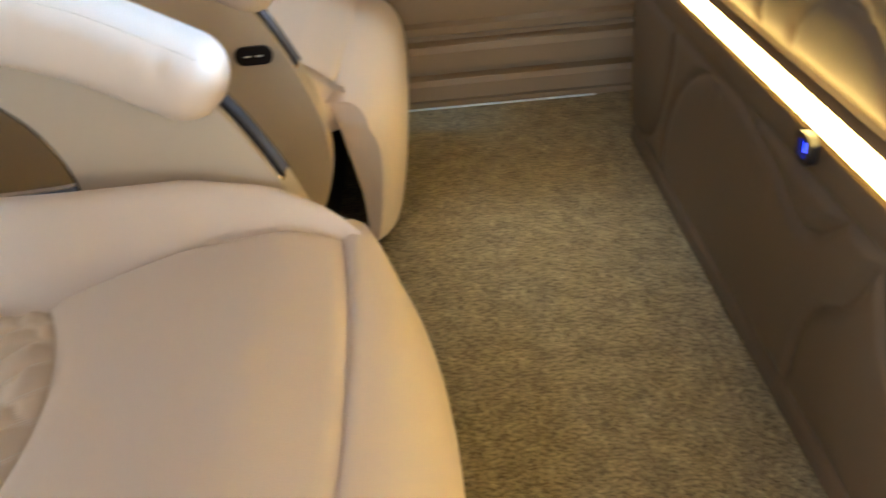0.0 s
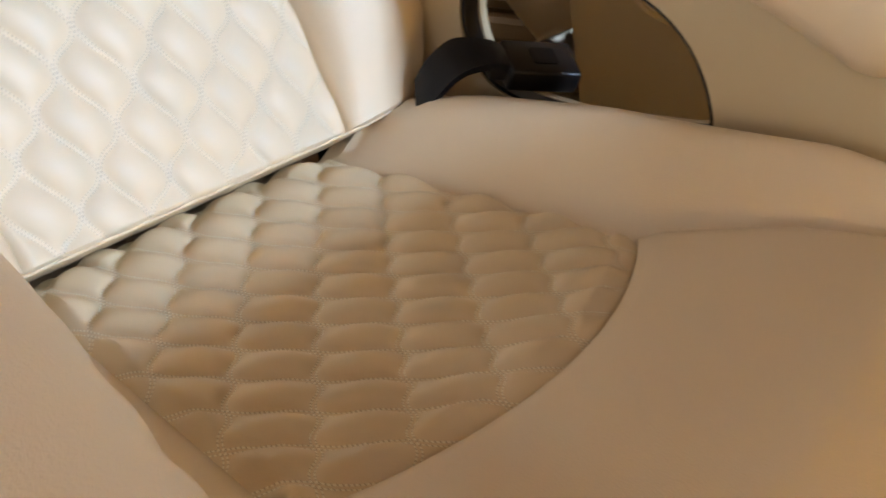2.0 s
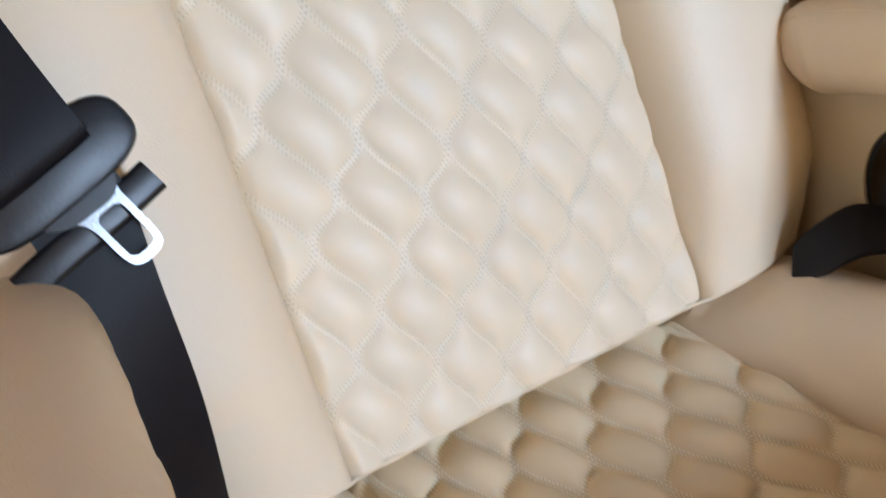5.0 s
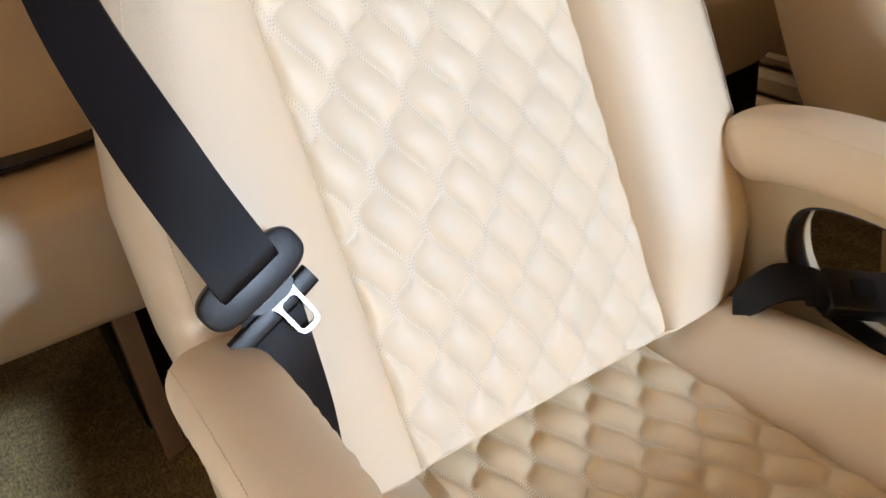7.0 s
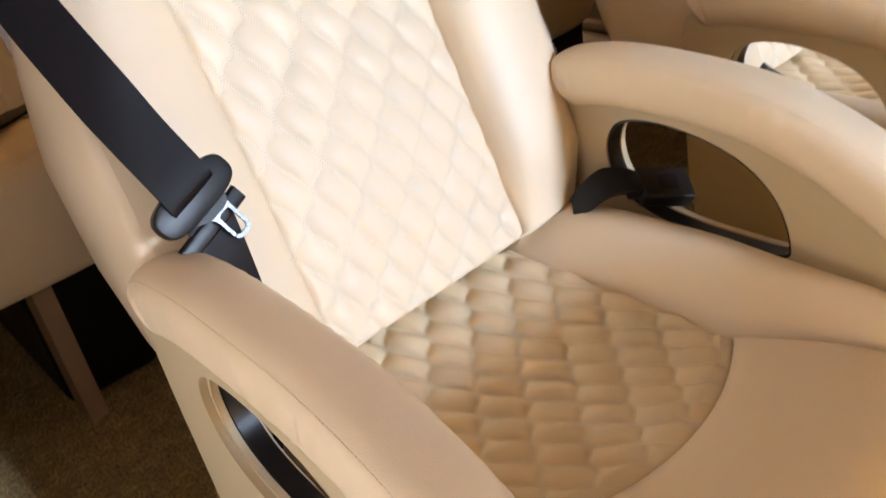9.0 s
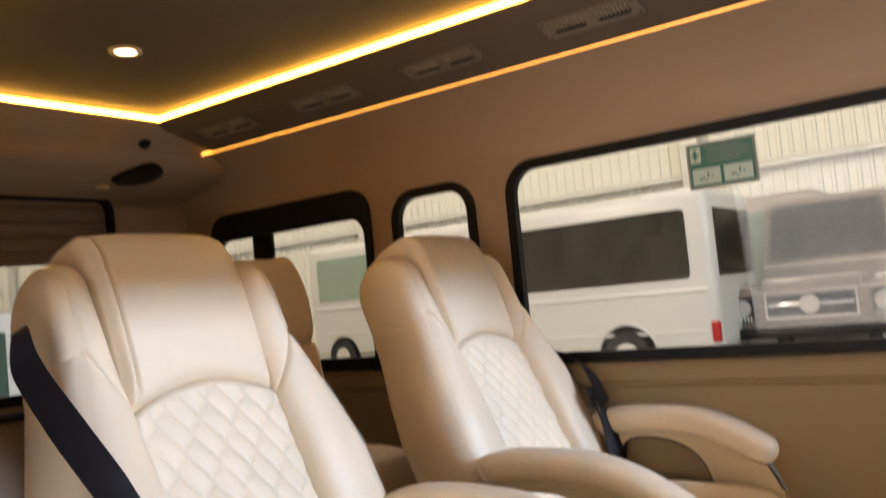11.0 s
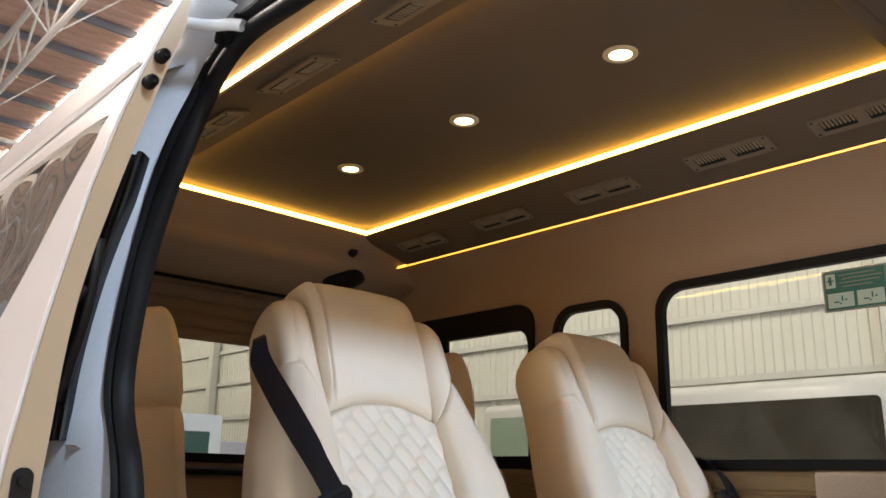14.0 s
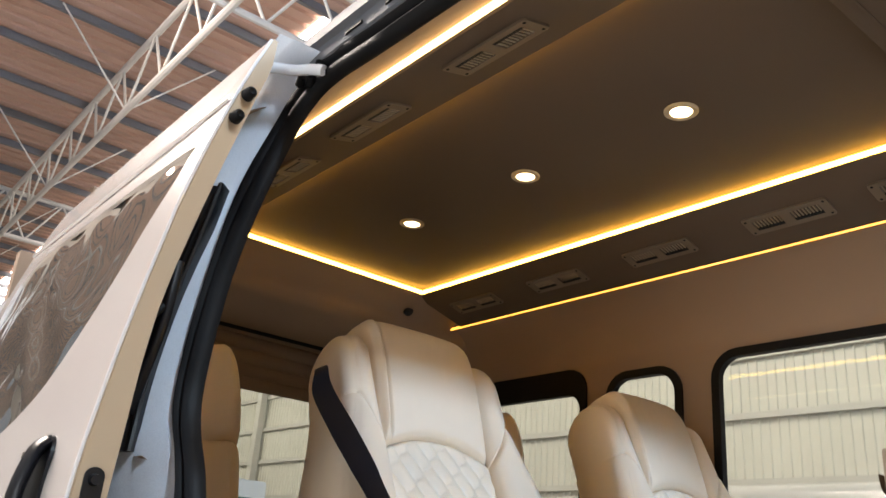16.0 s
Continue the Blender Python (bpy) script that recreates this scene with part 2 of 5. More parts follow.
sheet_metal = surface("wall_sheet", (0.70, 0.68, 0.62), 0.5, var=0.08, scale=0.6)
roof_sheet = surface("roof_sheet", (0.50, 0.325, 0.26), 0.6, var=0.12, scale=0.5)
steel = surface("painted_steel", (0.60, 0.58, 0.55), 0.5, var=0.1, scale=1.0)
purlin_steel = surface("purlin_steel", (0.15, 0.155, 0.17), 0.5, var=0.1, scale=1.0)
concrete = surface("concrete", (0.36, 0.35, 0.33), 0.75, var=0.15, scale=0.7, grain=0.002, gscale=40)
suv_paint = surface("beige_paint", (0.20, 0.160, 0.128), 0.25, var=0.05, coat=0.8)
bus_paint = surface("grey_white_paint", (0.60, 0.59, 0.555), 0.35, var=0.05, scale=0.8, coat=0.4)
# blotchy base colour stands in for blurred reflections on the panes
bus_glass = surface("tinted_bus_glass", (0.046, 0.041, 0.032), 0.12, var=0.6, scale=2.5, gscale=3.0, spec=0.35)
screen_glass = surface("dark_windscreen", (0.024, 0.021, 0.017), 0.25, var=0.4, scale=1.5, gscale=3.0, spec=0.12)
tyre_rubber = surface("tyre_rubber", (0.02, 0.02, 0.02), 0.8, var=0.2)
red_lens = surface("red_lens", (0.45, 0.02, 0.02), 0.2, var=0.05)

# ---------- small builders ----------


def cat(pts, n=8, closed=False):
    """Smooth curve through the given points."""
    P = [np.array(p, float) for p in pts]
    m = len(P)
    out = []
    for i in range(m if closed else m - 1):
        a, b, c, d = (P[(i - 1) % m] if closed or i else P[0] * 2 - P[1]), P[i], P[(i + 1) % m], \
            (P[(i + 2) % m] if closed or i + 2 < m else P[-1] * 2 - P[-2])
        for k in range(n):
            t = k / n
            out.append(0.5 * (2 * b + (c - a) * t + (2 * a - 5 * b + 4 * c - d) * t * t + (3 * b - a - 3 * c + d) * t ** 3))
    if not closed:
        out.append(P[-1])
    return out


def lerp_table(x, xs, ys):
    return float(np.interp(x, xs, ys))


def steps(a, b, n):
    return [a + (b - a) * i / n for i in range(n + 1)]


def grid(bm, f, us, vs, uv=None, flip=False):
    """A sheet of quads through f(u, v); uv gives the texture place of each corner."""
    rows = [[bm.verts.new(f(u, v)) for v in vs] for u in us]
    lay = bm.loops.layers.uv.verify() if uv else None
    for i in range(len(us) - 1):
        for j in range(len(vs) - 1):
            q = [(i, j), (i + 1, j), (i + 1, j + 1), (i, j + 1)]
            if flip:
                q.reverse()
            try:
                fc = bm.faces.new([rows[a][b] for a, b in q])
            except ValueError:
                continue
            if uv:
                for lp, (a, b) in zip(fc.loops, q):
                    lp[lay].uv = uv(us[a], vs[b])
    return rows


def box(bm, x0, x1, y0, y1, z0, z1, r=0.0, seg=2):
    vs = [bm.verts.new((x, y, z)) for x in (x0, x1) for y in (y0, y1) for z in (z0, z1)]
    fs = [(0, 1, 3, 2), (4, 6, 7, 5), (0, 4, 5, 1), (2, 3, 7, 6), (0, 2, 6, 4), (1, 5, 7, 3)]
    faces = [bm.faces.new([vs[i] for i in f]) for f in fs]
    if r > 0:
        edges = list({e for f in faces for e in f.edges})
        bmesh.ops.bevel(bm, geom=edges, offset=r, segments=seg, profile=0.5, affect='EDGES')
    return bm


def sweep(bm, path, section, up=(0, 0, 1), closed=False, ring=True, caps=True, scale=None):
    """Carries a flat section (a, b) along a path; a points sideways, b along up."""
    P = [V(p) for p in path]
    m = len(P)
    rows = []
    for i, p in enumerate(P):
        t = (P[(i + 1) % m] - P[i - 1]) if closed or 0 < i < m - 1 else (P[1] - P[0] if i == 0 else P[-1] - P[-2])
        t.normalize()
        upv = V(up(i / (m - 1)) if callable(up) else up)
        side = t.cross(upv).normalized()
        top = side.cross(t).normalized()
        k = scale(i / (m - 1)) if scale else 1.0
        rows.append([bm.verts.new(p + side * a * k + top * b * k) for a, b in section])
    n = len(section)
    for i in range(m if closed else m - 1):
        A, B = rows[i], rows[(i + 1) % m]
        for j in range(n if ring else n - 1):
            bm.faces.new((A[j], A[(j + 1) % n], B[(j + 1) % n], B[j]))
    if ring and caps and not closed:
        bm.faces.new(rows[0])
        bm.faces.new(rows[-1][::-1])
    return rows


def ellipse(a, b, n=14, p=2.0):
    out = []
    for i in range(n):
        t = 2 * math.pi * i / n
        c, s = math.cos(t), math.sin(t)
        out.append((a * math.copysign(abs(c) ** (2 / p), c), b * math.copysign(abs(s) ** (2 / p), s)))
    return out


def rrect(a0, a1, b0, b1, r, n=6):
    """A rectangle with rounded corners, anticlockwise."""
    out = []
    for ca, cb, s in ((a1 - r, b1 - r, 0), (a0 + r, b1 - r, 1), (a0 + r, b0 + r, 2), (a1 - r, b0 + r, 3)):
        for k in range(n + 1):
            t = math.pi / 2 * (s + k / n)
            out.append((ca + r * math.cos(t), cb + r * math.sin(t)))
    return out


def plate(bm, outer, holes, put3, depth, back=True):
    """A plate with openings; put3(a, b, d) gives the place of (a, b) at depth d."""
    tmp = bmesh.new()
    edges, loops = [], []
    for loop in [outer] + list(holes):
        vs = [tmp.verts.new((a, b, 0)) for a, b in loop]
        loops.append(loop)
        edges += [tmp.edges.new((vs[i], vs[(i + 1) % len(vs)])) for i in range(len(vs))]
    bmesh.ops.triangle_fill(tmp, use_beauty=True, edges=edges)
    tmp.verts.index_update()
    for d in ((0, depth) if back else (0,)):
        vs = [bm.verts.new(put3(v.co.x, v.co.y, d)) for v in tmp.verts]
        for f in tmp.faces:
            bm.faces.new([vs[v.index] for v in f.verts])
    if back:
        for loop in loops:
            A = [bm.verts.new(put3(a, b, 0)) for a, b in loop]
            B = [bm.verts.new(put3(a, b, depth)) for a, b in loop]
            for i in range(len(loop)):
                k = (i + 1) % len(loop)
                bm.faces.new((A[i], A[k], B[k], B[i]))
    tmp.free()
    bmesh.ops.remove_doubles(bm, verts=bm.verts, dist=1e-5)
    return bm


def thing(name, label, category, at=(0, 0, 0), group="", kind=""):
    ob = new(name)
    ob.location = at
    ob.empty_display_size = 0.05
    return tagged(ob, label, category, group, kind)


def mesh_of(name, bm, material, sharp=38, fix=True):
    if fix:
        bmesh.ops.recalc_face_normals(bm, faces=bm.faces)
    me = bpy.data.meshes.new(name)
    bm.to_mesh(me)
    bm.free()
    for p in me.polygons:
        p.use_smooth = True
    me.set_sharp_from_angle(angle=radians(sharp))
    for m in (material if isinstance(material, (list, tuple)) else [material]):
        me.materials.append(m)
    return me


def part(name, bm, material, parent=None, label="", sharp=38, fix=True):
    ob = new(name, mesh_of(name, bm, material, sharp, fix))
    if parent:
        ob.parent = parent
    return tagged(ob, label)


def solo(name, bm, material, label, category, group="", kind="", sharp=38):
    return tagged(part(name, bm, material, None, label, sharp), label, category, group, kind)


def B():
    return bmesh.new()

# ---------- the van's shell ----------
XR, XF = -2.20, 1.05          # rear and front ends of the cabin
WALL_UP = cat([(0.905, 1.225), (0.90, 1.27), (0.872, 1.33), (0.82, 1.385), (0.75, 1.425), (0.685, 1.442)], 5)


def profile_sheet(bm, prof, x0, x1, side, nx=2, thick=0.0):
    """A sheet along the van with the given (y, z) outline on one side of it."""
    xs = np.linspace(x0, x1, nx)
    grid(bm, lambda x, k: (x, side * prof[k][0], prof[k][1]), list(xs), list(range(len(prof))))


bm = B()
box(bm, XR, XF, -0.90, 0.87, -0.06, 0.0)
solo("floor", bm, carpet, "beige and brown cut-pile carpet on the van's floor", "floor", kind="structure")

# right wall: lower trim with rails, sill, window band, curved upper trim
LOW = [(0.87, 0.0), (0.87, 0.012), (0.862, 0.02), (0.862, 0.048), (0.868, 0.058), (0.884, 0.064), (0.884, 0.074), (0.866, 0.080), (0.864, 0.112),
       (0.870, 0.124), (0.888, 0.130), (0.888, 0.138), (0.872, 0.145), (0.870, 0.160), (0.886, 0.166), (0.884, 0.172), (0.880, 0.20), (0.884, 0.40), (0.884, 0.560),
       (0.890, 0.566), (0.890, 0.572), (0.882, 0.578), (0.882, 0.612), (0.890, 0.624), (0.908, 0.632)]
bm = B()
profile_sheet(bm, LOW, XR, XF, 1)
solo("wall_right_lower", bm, trim_low, "brown lower side trim with moulded horizontal rails", "wall trim", kind="structure", sharp=25)
bm = B()
sweep(bm, [(0.10, 0.862, 0.003), (0.20, 0.8605, 0.0035), (0.30, 0.8612, 0.003), (0.40, 0.8600, 0.0035), (0.47, 0.8610, 0.003)], ellipse(0.0022, 0.0022, 6), up=(0, 0, 1))
solo("carpet_edging", bm, sign_white, "thin pale edging where the carpet meets the wall", "edging", kind="structure")
WIN = {"w3": (-0.672, 1.02, 0.660, 1.196, 0.07), "w2": (-1.112, -0.842, 0.660, 1.176, 0.07), "w1": (-2.02, -1.262, 0.600, 1.215, 0.06)}
bm = B()
plate(bm, [(XR, 0.632), (XF, 0.632), (XF, 1.225), (XR, 1.225)], [rrect(a0 - 0.022, a1 + 0.022, b0 - 0.022, b1 + 0.022, r + 0.02) for a0, a1, b0, b1, r in WIN.values()],
      lambda a, b, d: (a, 0.905 + d, b), 0.04)
solo("wall_right", bm, trim_brown, "brown side wall trim round the windows", "wall", kind="structure")
bm = B()
profile_sheet(bm, WALL_UP, XR, XF, 1, 3)
solo("wall_right_upper", bm, trim_brown, "brown padded upper side trim curving to the roof", "wall trim", kind="structure")
for k, (nm, (a0, a1, b0, b1, r)) in enumerate(WIN.items()):
    w = thing("window_%d" % (k + 1), "side window with a black rubber frame", "window", kind="structure")
    bm = B()
    fr = 0.028
    top = 0.10 if nm == "w1" else fr
    plate(bm, rrect(a0 - fr, a1 + fr, b0 - fr, b1 + fr, r + 0.025), [rrect(a0, a1, b0, b1 - (top - fr), r)], lambda a, b, d: (a, 0.894 + d, b), 0.026)
    part("window_frame", bm, rubber, w)
    if nm == "w1":
        bm = B()
        box(bm, -1.83, -1.725, 0.910, 0.925, b0, b1, 0.004)
        part("sliding_bar", bm, rubber, w)
        bm = B()
        box(bm, a0, a1, 0.90, 0.93, b0, b0 + 0.075, 0.006)
        part("lower_bar", bm, rubber, w)
    bm = B()
    box(bm, a0 - 0.01, a1 + 0.01, 0.917, 0.921, b0 - 0.01, b1 + 0.01)
    g = part("pane", bm, glass_clear, w)
    g.visible_shadow = False

# left wall behind the sliding door's opening
bm = B()
profile_sheet(bm, LOW, XR, -0.70, -1)
profile_sheet(bm, [(0.905, 0.632), (0.905, 1.225)], XR, -0.86, -1)
profile_sheet(bm, WALL_UP, XR, -0.70, -1)
profile_sheet(bm, [(0.640, 1.449), (0.665, 1.452), (0.700, 1.446), (0.722, 1.428)], -1.70, XF, -1)
solo("wall_left", bm, trim_brown, "brown side wall trim behind the door opening", "wall", kind="structure")

# ceiling: middle panel, sloping duct panels with vents, light strips
CZ = 1.530
bm = B()
box(bm, -1.78, 0.30, -0.54, 0.54, CZ, CZ + 0.02)
solo("ceiling", bm, trim_dark, "dark brown padded headliner panel", "ceiling", kind="structure")
bm = B()
DUCT = {1: [(0.50, 1.508), (0.449, 1.506), (0.440, 1.504), (0.435, 1.498), (0.440, 1.493), (0.672, 1.430), (0.684, 1.436)],
        -1: [(0.50, 1.508), (0.449, 1.506), (0.440, 1.504), (0.435, 1.498), (0.440, 1.493), (0.632, 1.440), (0.640, 1.445)]}
for side in (1, -1):
    profile_sheet(bm, DUCT[side], -1.72, 0.27, side)
solo("ceiling_duct_panel", bm, trim_dark, "dark brown sloping duct panels along the roof sides", "ceiling panel", kind="structure", sharp=30)


def strip(name, p0, p1, w, h, mat, label):
    bm = B()
    a, b = V(p0), V(p1)
    box(bm, min(a.x, b.x) - w[0], max(a.x, b.x) + w[0], min(a.y, b.y) - w[1], max(a.y, b.y) + w[1], a.z - h, a.z + h)
    return solo(name, bm, mat, label, "light strip", "light strips")


for side in (1, -1):
    strip("light_strip", (-1.700, side * 0.450, 1.513), (0.268, side * 0.450, 1.513), (0, 0.008), 0.0075, led_warm, "warm glowing strip light on the lip of the roof cove")
strip("light_strip", (-1.82, 0.688, 1.436), (0.60, 0.688, 1.436), (0, 0.003), 0.004, led_thin, "thin amber strip light under the duct panel")
strip("light_strip", (-1.60, -0.646, 1.444), (0.95, -0.646, 1.444), (0, 0.006), 0.003, led_white, "bright strip light beside the door opening")
strip("light_strip", (-1.707, -0.44, 1.513), (-1.707, 0.44, 1.513), (0.008, 0), 0.0075, led_warm, "warm glowing strip light in the rear roof cove")

# rear valance with speakers
VAL = cat([(-1.76, 1.508), (-1.705, 1.506), (-1.694, 1.500), (-1.700, 1.492), (-1.80, 1.435), (-1.835, 1.395), (-1.88, 1.372), (-2.02, 1.345), (-2.16, 1.318), (-2.20, 1.30)], 4)
bm = B()
grid(bm, lambda y, k: (VAL[k][0], y, VAL[k][1]), [-0.86, -0.5, 0, 0.5, 0.86], list(range(len(VAL))))
valance = solo("rear_valance", bm, trim_brown, "brown moulded panel over the rear end of the cabin", "ceiling panel", kind="structure")


def val_z(x):
    low = [p for p in VAL if p[1] < 1.490][::-1]
    return lerp_table(x, [p[0] for p in low], [p[1] for p in low])


for yy in (0.500, -0.500):
    sp = thing("speaker", "round black mesh speaker in the rear panel", "speaker", group="speakers")
    bm = B()
    ring = [(0.0, 0.004), (0.06, 0.006), (0.080, 0.005), (0.088, -0.001)]
    grid(bm, lambda r, a: (-1.918 + ring[r][0] * math.cos(a), yy + ring[r][0] * math.sin(a), val_z(-1.918 + ring[r][0] * math.cos(a)) - ring[r][1]), [0, 1, 2, 3], steps(0, 2 * math.pi, 36))
    part("mesh_cover", bm, rubber, sp)
    bm = B()
    bmesh.ops.create_cone(bm, cap_ends=True, segments=24, radius1=0.020, radius2=0.020, depth=0.012, matrix=Matrix.Translation((-1.776, math.copysign(0.437, yy), 1.449)) @ pose(0, 0, 0, 0, -55, 0))
    solo("tweeter", bm, rubber, "small round black tweeter in the rear panel", "speaker", "tweeters")
bm = B()
bmesh.ops.create_cone(bm, cap_ends=True, segments=20, radius1=0.024, radius2=0.020, depth=0.010, matrix=Matrix.Translation((-2.02, 0.43, 1.340)))
solo("rear_lamp", bm, seat_shell, "small beige unlit lamp in the rear panel", "ceiling light")

# rear wall with its window
bm = B()
plate(bm, [(-0.92, 0.0), (0.92, 0.0), (0.92, 1.40), (-0.92, 1.40)], [rrect(-0.66, 0.55, 0.66, 1.14, 0.06)], lambda a, b, d: (XR - d, a, b), 0.05)
solo("wall_rear", bm, trim_brown, "brown tailgate trim round the rear window", "wall", kind="structure")
bm = B()
sweep(bm, [(XR + 0.03, y, z) for y, z in rrect(-0.62, 0.545, 0.60, 1.325, 0.05)], ellipse(0.016, 0.020, 10), up=(1, 0, 0), closed=True)
solo("tailgate_seal", bm, rubber, "black rubber seal round the tailgate", "door seal", kind="structure")
blind = thing("rear_blind", "folded brown fabric blind over the rear window", "blind")
for k in range(4):
    bm = B()
    z1 = 1.300 - 0.052 * k
    grid(bm, lambda y, v: (XR + 0.012 + 0.014 * math.sin(math.pi * v) ** 0.7 + 0.002 * math.sin(9 * y + k), y, z1 - 0.056 * v - 0.004 * math.sin(2.2 * y + k)), steps(-0.62, 0.535, 24), steps(0, 1, 8))
    part("fold", bm, blind_cloth, blind)
w = thing("window_4", "tailgate window with a black frame", "window", kind="structure")
bm = B()
plate(bm, rrect(-0.69, 0.58, 0.63, 1.17, 0.07), [rrect(-0.66, 0.55, 0.665, 1.135, 0.06)], lambda a, b, d: (XR + 0.006 - d, a, b), 0.04)
part("window_frame", bm, rubber, w)
bm = B()
box(bm, XR - 0.03, XR - 0.026, -0.68, 0.57, 0.64, 1.16)
part("pane", bm, glass_clear, w).visible_shadow = False

# overhead console at the front of the roof
bm = B()
# runs on unseen to x 1.40 so that its edge shades the headrests
box(bm, 0.272, 1.40, -0.70, 0.70, 1.488, 1.60, 0.012)
for sy in (-1, 1):
    plate(bm, rrect(0.305, 0.92, 0.02 if sy > 0 else -0.53, 0.53 if sy > 0 else -0.02, 0.03), [rrect(0.311, 0.914, 0.026 if sy > 0 else -0.524, 0.524 if sy > 0 else -0.026, 0.027)], lambda a, b, d: (a, b, 1.4865 - d), 0.0015)
console = solo("overhead_console", bm, trim_dark, "dark brown overhead console ahead of the headliner", "console", kind="structure")
ROOF = cat([(-0.775, 1.528), (-0.74, 1.575), (-0.62, 1.63), (-0.4, 1.665), (0, 1.68), (0.4, 1.665), (0.66, 1.62), (0.80, 1.55), (0.90, 1.42), (0.945, 1.30), (0.955, 1.225)], 3)
bm = B()
# unseen strip past x 1.42 added to keep a lamp off the floor
grid(bm, lambda x, k: (x, *ROOF[k]), [-2.3, 1.42, 1.85], list(range(len(ROOF))))
solo("van_roof", bm, white_paint, "white painted roof skin of the van", "van body", kind="structure")
bm = B()
grid(bm, lambda x, k: (x, *((0.955, 0.60), (0.975, 0.40), (0.975, -0.3))[k]), [-2.3, 2.25], [0, 1, 2])
grid(bm, lambda x, k: (x, *((-0.93, 1.20), (-0.975, 0.60), (-0.985, -0.3))[k]), [-2.3, -0.80], [0, 1, 2])
grid(bm, lambda x, k: (x, *ROOF[k]) if k >= 0 else (x, -0.93, 1.20), [-2.3, -0.80], [-1, 0])
box(bm, -2.34, -2.26, -0.93, 0.95, -0.3, 0.60)
solo("van_side", bm, white_paint, "white painted sides of the van", "van body", kind="structure")
bm = B()
box(bm, XF, 2.25, -0.96, 0.96, -0.30, 0.55, 0.06)
for sy in (-0.95, 0.91):
    box(bm, XF, 2.25, sy, sy + 0.04, 0.55, 0.80)
    box(bm, XF, 1.18, sy, sy + 0.04, 0.80, 1.45)
    grid(bm, lambda k, w: (1.40 + 0.85 * k - 0.06 * w, sy + 0.02, 1.50 - 0.70 * k), [0, 1], [0, 1])
# two unseen panels added to keep the front light off armrest and floor
box(bm, XF, XF + 0.04, -0.91, -0.33, 0.55, 1.46)
box(bm, XF, XF + 0.04, 0.56, 0.91, 0.0, 0.78)
solo("van_front", bm, white_paint, "white painted unseen cab of the van with added panels that cut the light", "van body", kind="structure")
bm = B()
box(bm, -2.32, XF + 0.05, -0.92, 0.95, -0.32, -0.062, 0.02)
solo("van_underbody", bm, rubber, "dark underbody of the van", "van body", kind="structure")

# ---------- seats ----------
RECL = V((-0.4104, 0, 0.9119))        # up along the backrest
NORM = V((0.9119, 0, 0.4104))         # out of the backrest
FOOT = V((-0.425, 0, 0.300))


def on_back(s, u, h):
    p = FOOT + RECL * s + NORM * h
    return V((p.x, u, p.z))


def half_width(s):
    return lerp_table(s, [-0.03, 0.02, 0.09, 0.20, 0.31, 0.40, 0.48, 0.56, 0.66, 0.75], [0.235, 0.255, 0.288, 0.298, 0.296, 0.278, 0.255, 0.234, 0.226, 0.218])


def quilt_back(s, u):
    """Lattice place of a point of the back's quilting; the rows draw together towards the foot."""
    k = min(s, 0.2)
    ds = s - k
    p = 5.945 - 16.912 * k + 14.871 * u + 12.881 * k * k - 6.272 * k * u + 2.404 * u * u - 11.76 * ds - 6.272 * ds * u
    q = 1.658 - 10.881 * k - 27.510 * u - 5.243 * k * k + 15.483 * k * u + 3.170 * u * u - 12.98 * ds + 2.0 * ds * u
    return p, q


def quilt_seat(x, u):
    """Lattice place of a point of the cushion's quilting."""
    k = x + 0.25
    p = 3.814 + 13.252 * k + 14.573 * u - 0.484 * k * k - 2.193 * k * u - 1.772 * u * u
    q = 4.662 + 18.215 * k - 27.933 * u + 32.314 * k * k - 4.501 * k * u + 13.208 * u * u
    return p, q


def wave(p, q):
    """Bends both families of lines towards the long axis of the leaves where they cross."""
    return p - 0.040 * math.sin(2 * math.pi * q), q - 0.040 * math.sin(2 * math.pi * p)


def puff(p, q, gaps):
    """Domed leaves between narrow flat bands that carry the stitches."""
    p, q = wave(p, q)
    a, b = abs(p - round(p)) * gaps[0], abs(q - round(q)) * gaps[1]
    a, b = max(0.0, a - BAND) / (gaps[0] / 2 - BAND), max(0.0, b - BAND) / (gaps[1] / 2 - BAND)
    return (math.sin(math.pi / 2 * a) * math.sin(math.pi / 2 * b)) ** 0.55


def arch(u):
    return 0.492 - 0.040 * (u / 0.15) ** 2


def arc_front(u):
    return -0.104 - 1.75 * u * u


def bolster_section(s):
    W = half_width(s)
    peak = lerp_table(s, [-0.03, 0.0, 0.03, 0.10, 0.3, 0.45, 0.55, 0.75], [0.004, 0.010, 0.018, 0.038, 0.046, 0.036, 0.030, 0.028])
    return cat([(0.1490, -0.010), (0.1515, 0.003), (0.166, peak * 0.68), (0.150 + (W - 0.15) * 0.50, peak), (W - 0.022, peak * 0.72), (W - 0.003, peak * 0.1),
                (W + 0.003, -0.035), (W + 0.002, -0.105), (W - 0.012, -0.155), (W - 0.05, -0.182)], 3)


SEAMS = {}


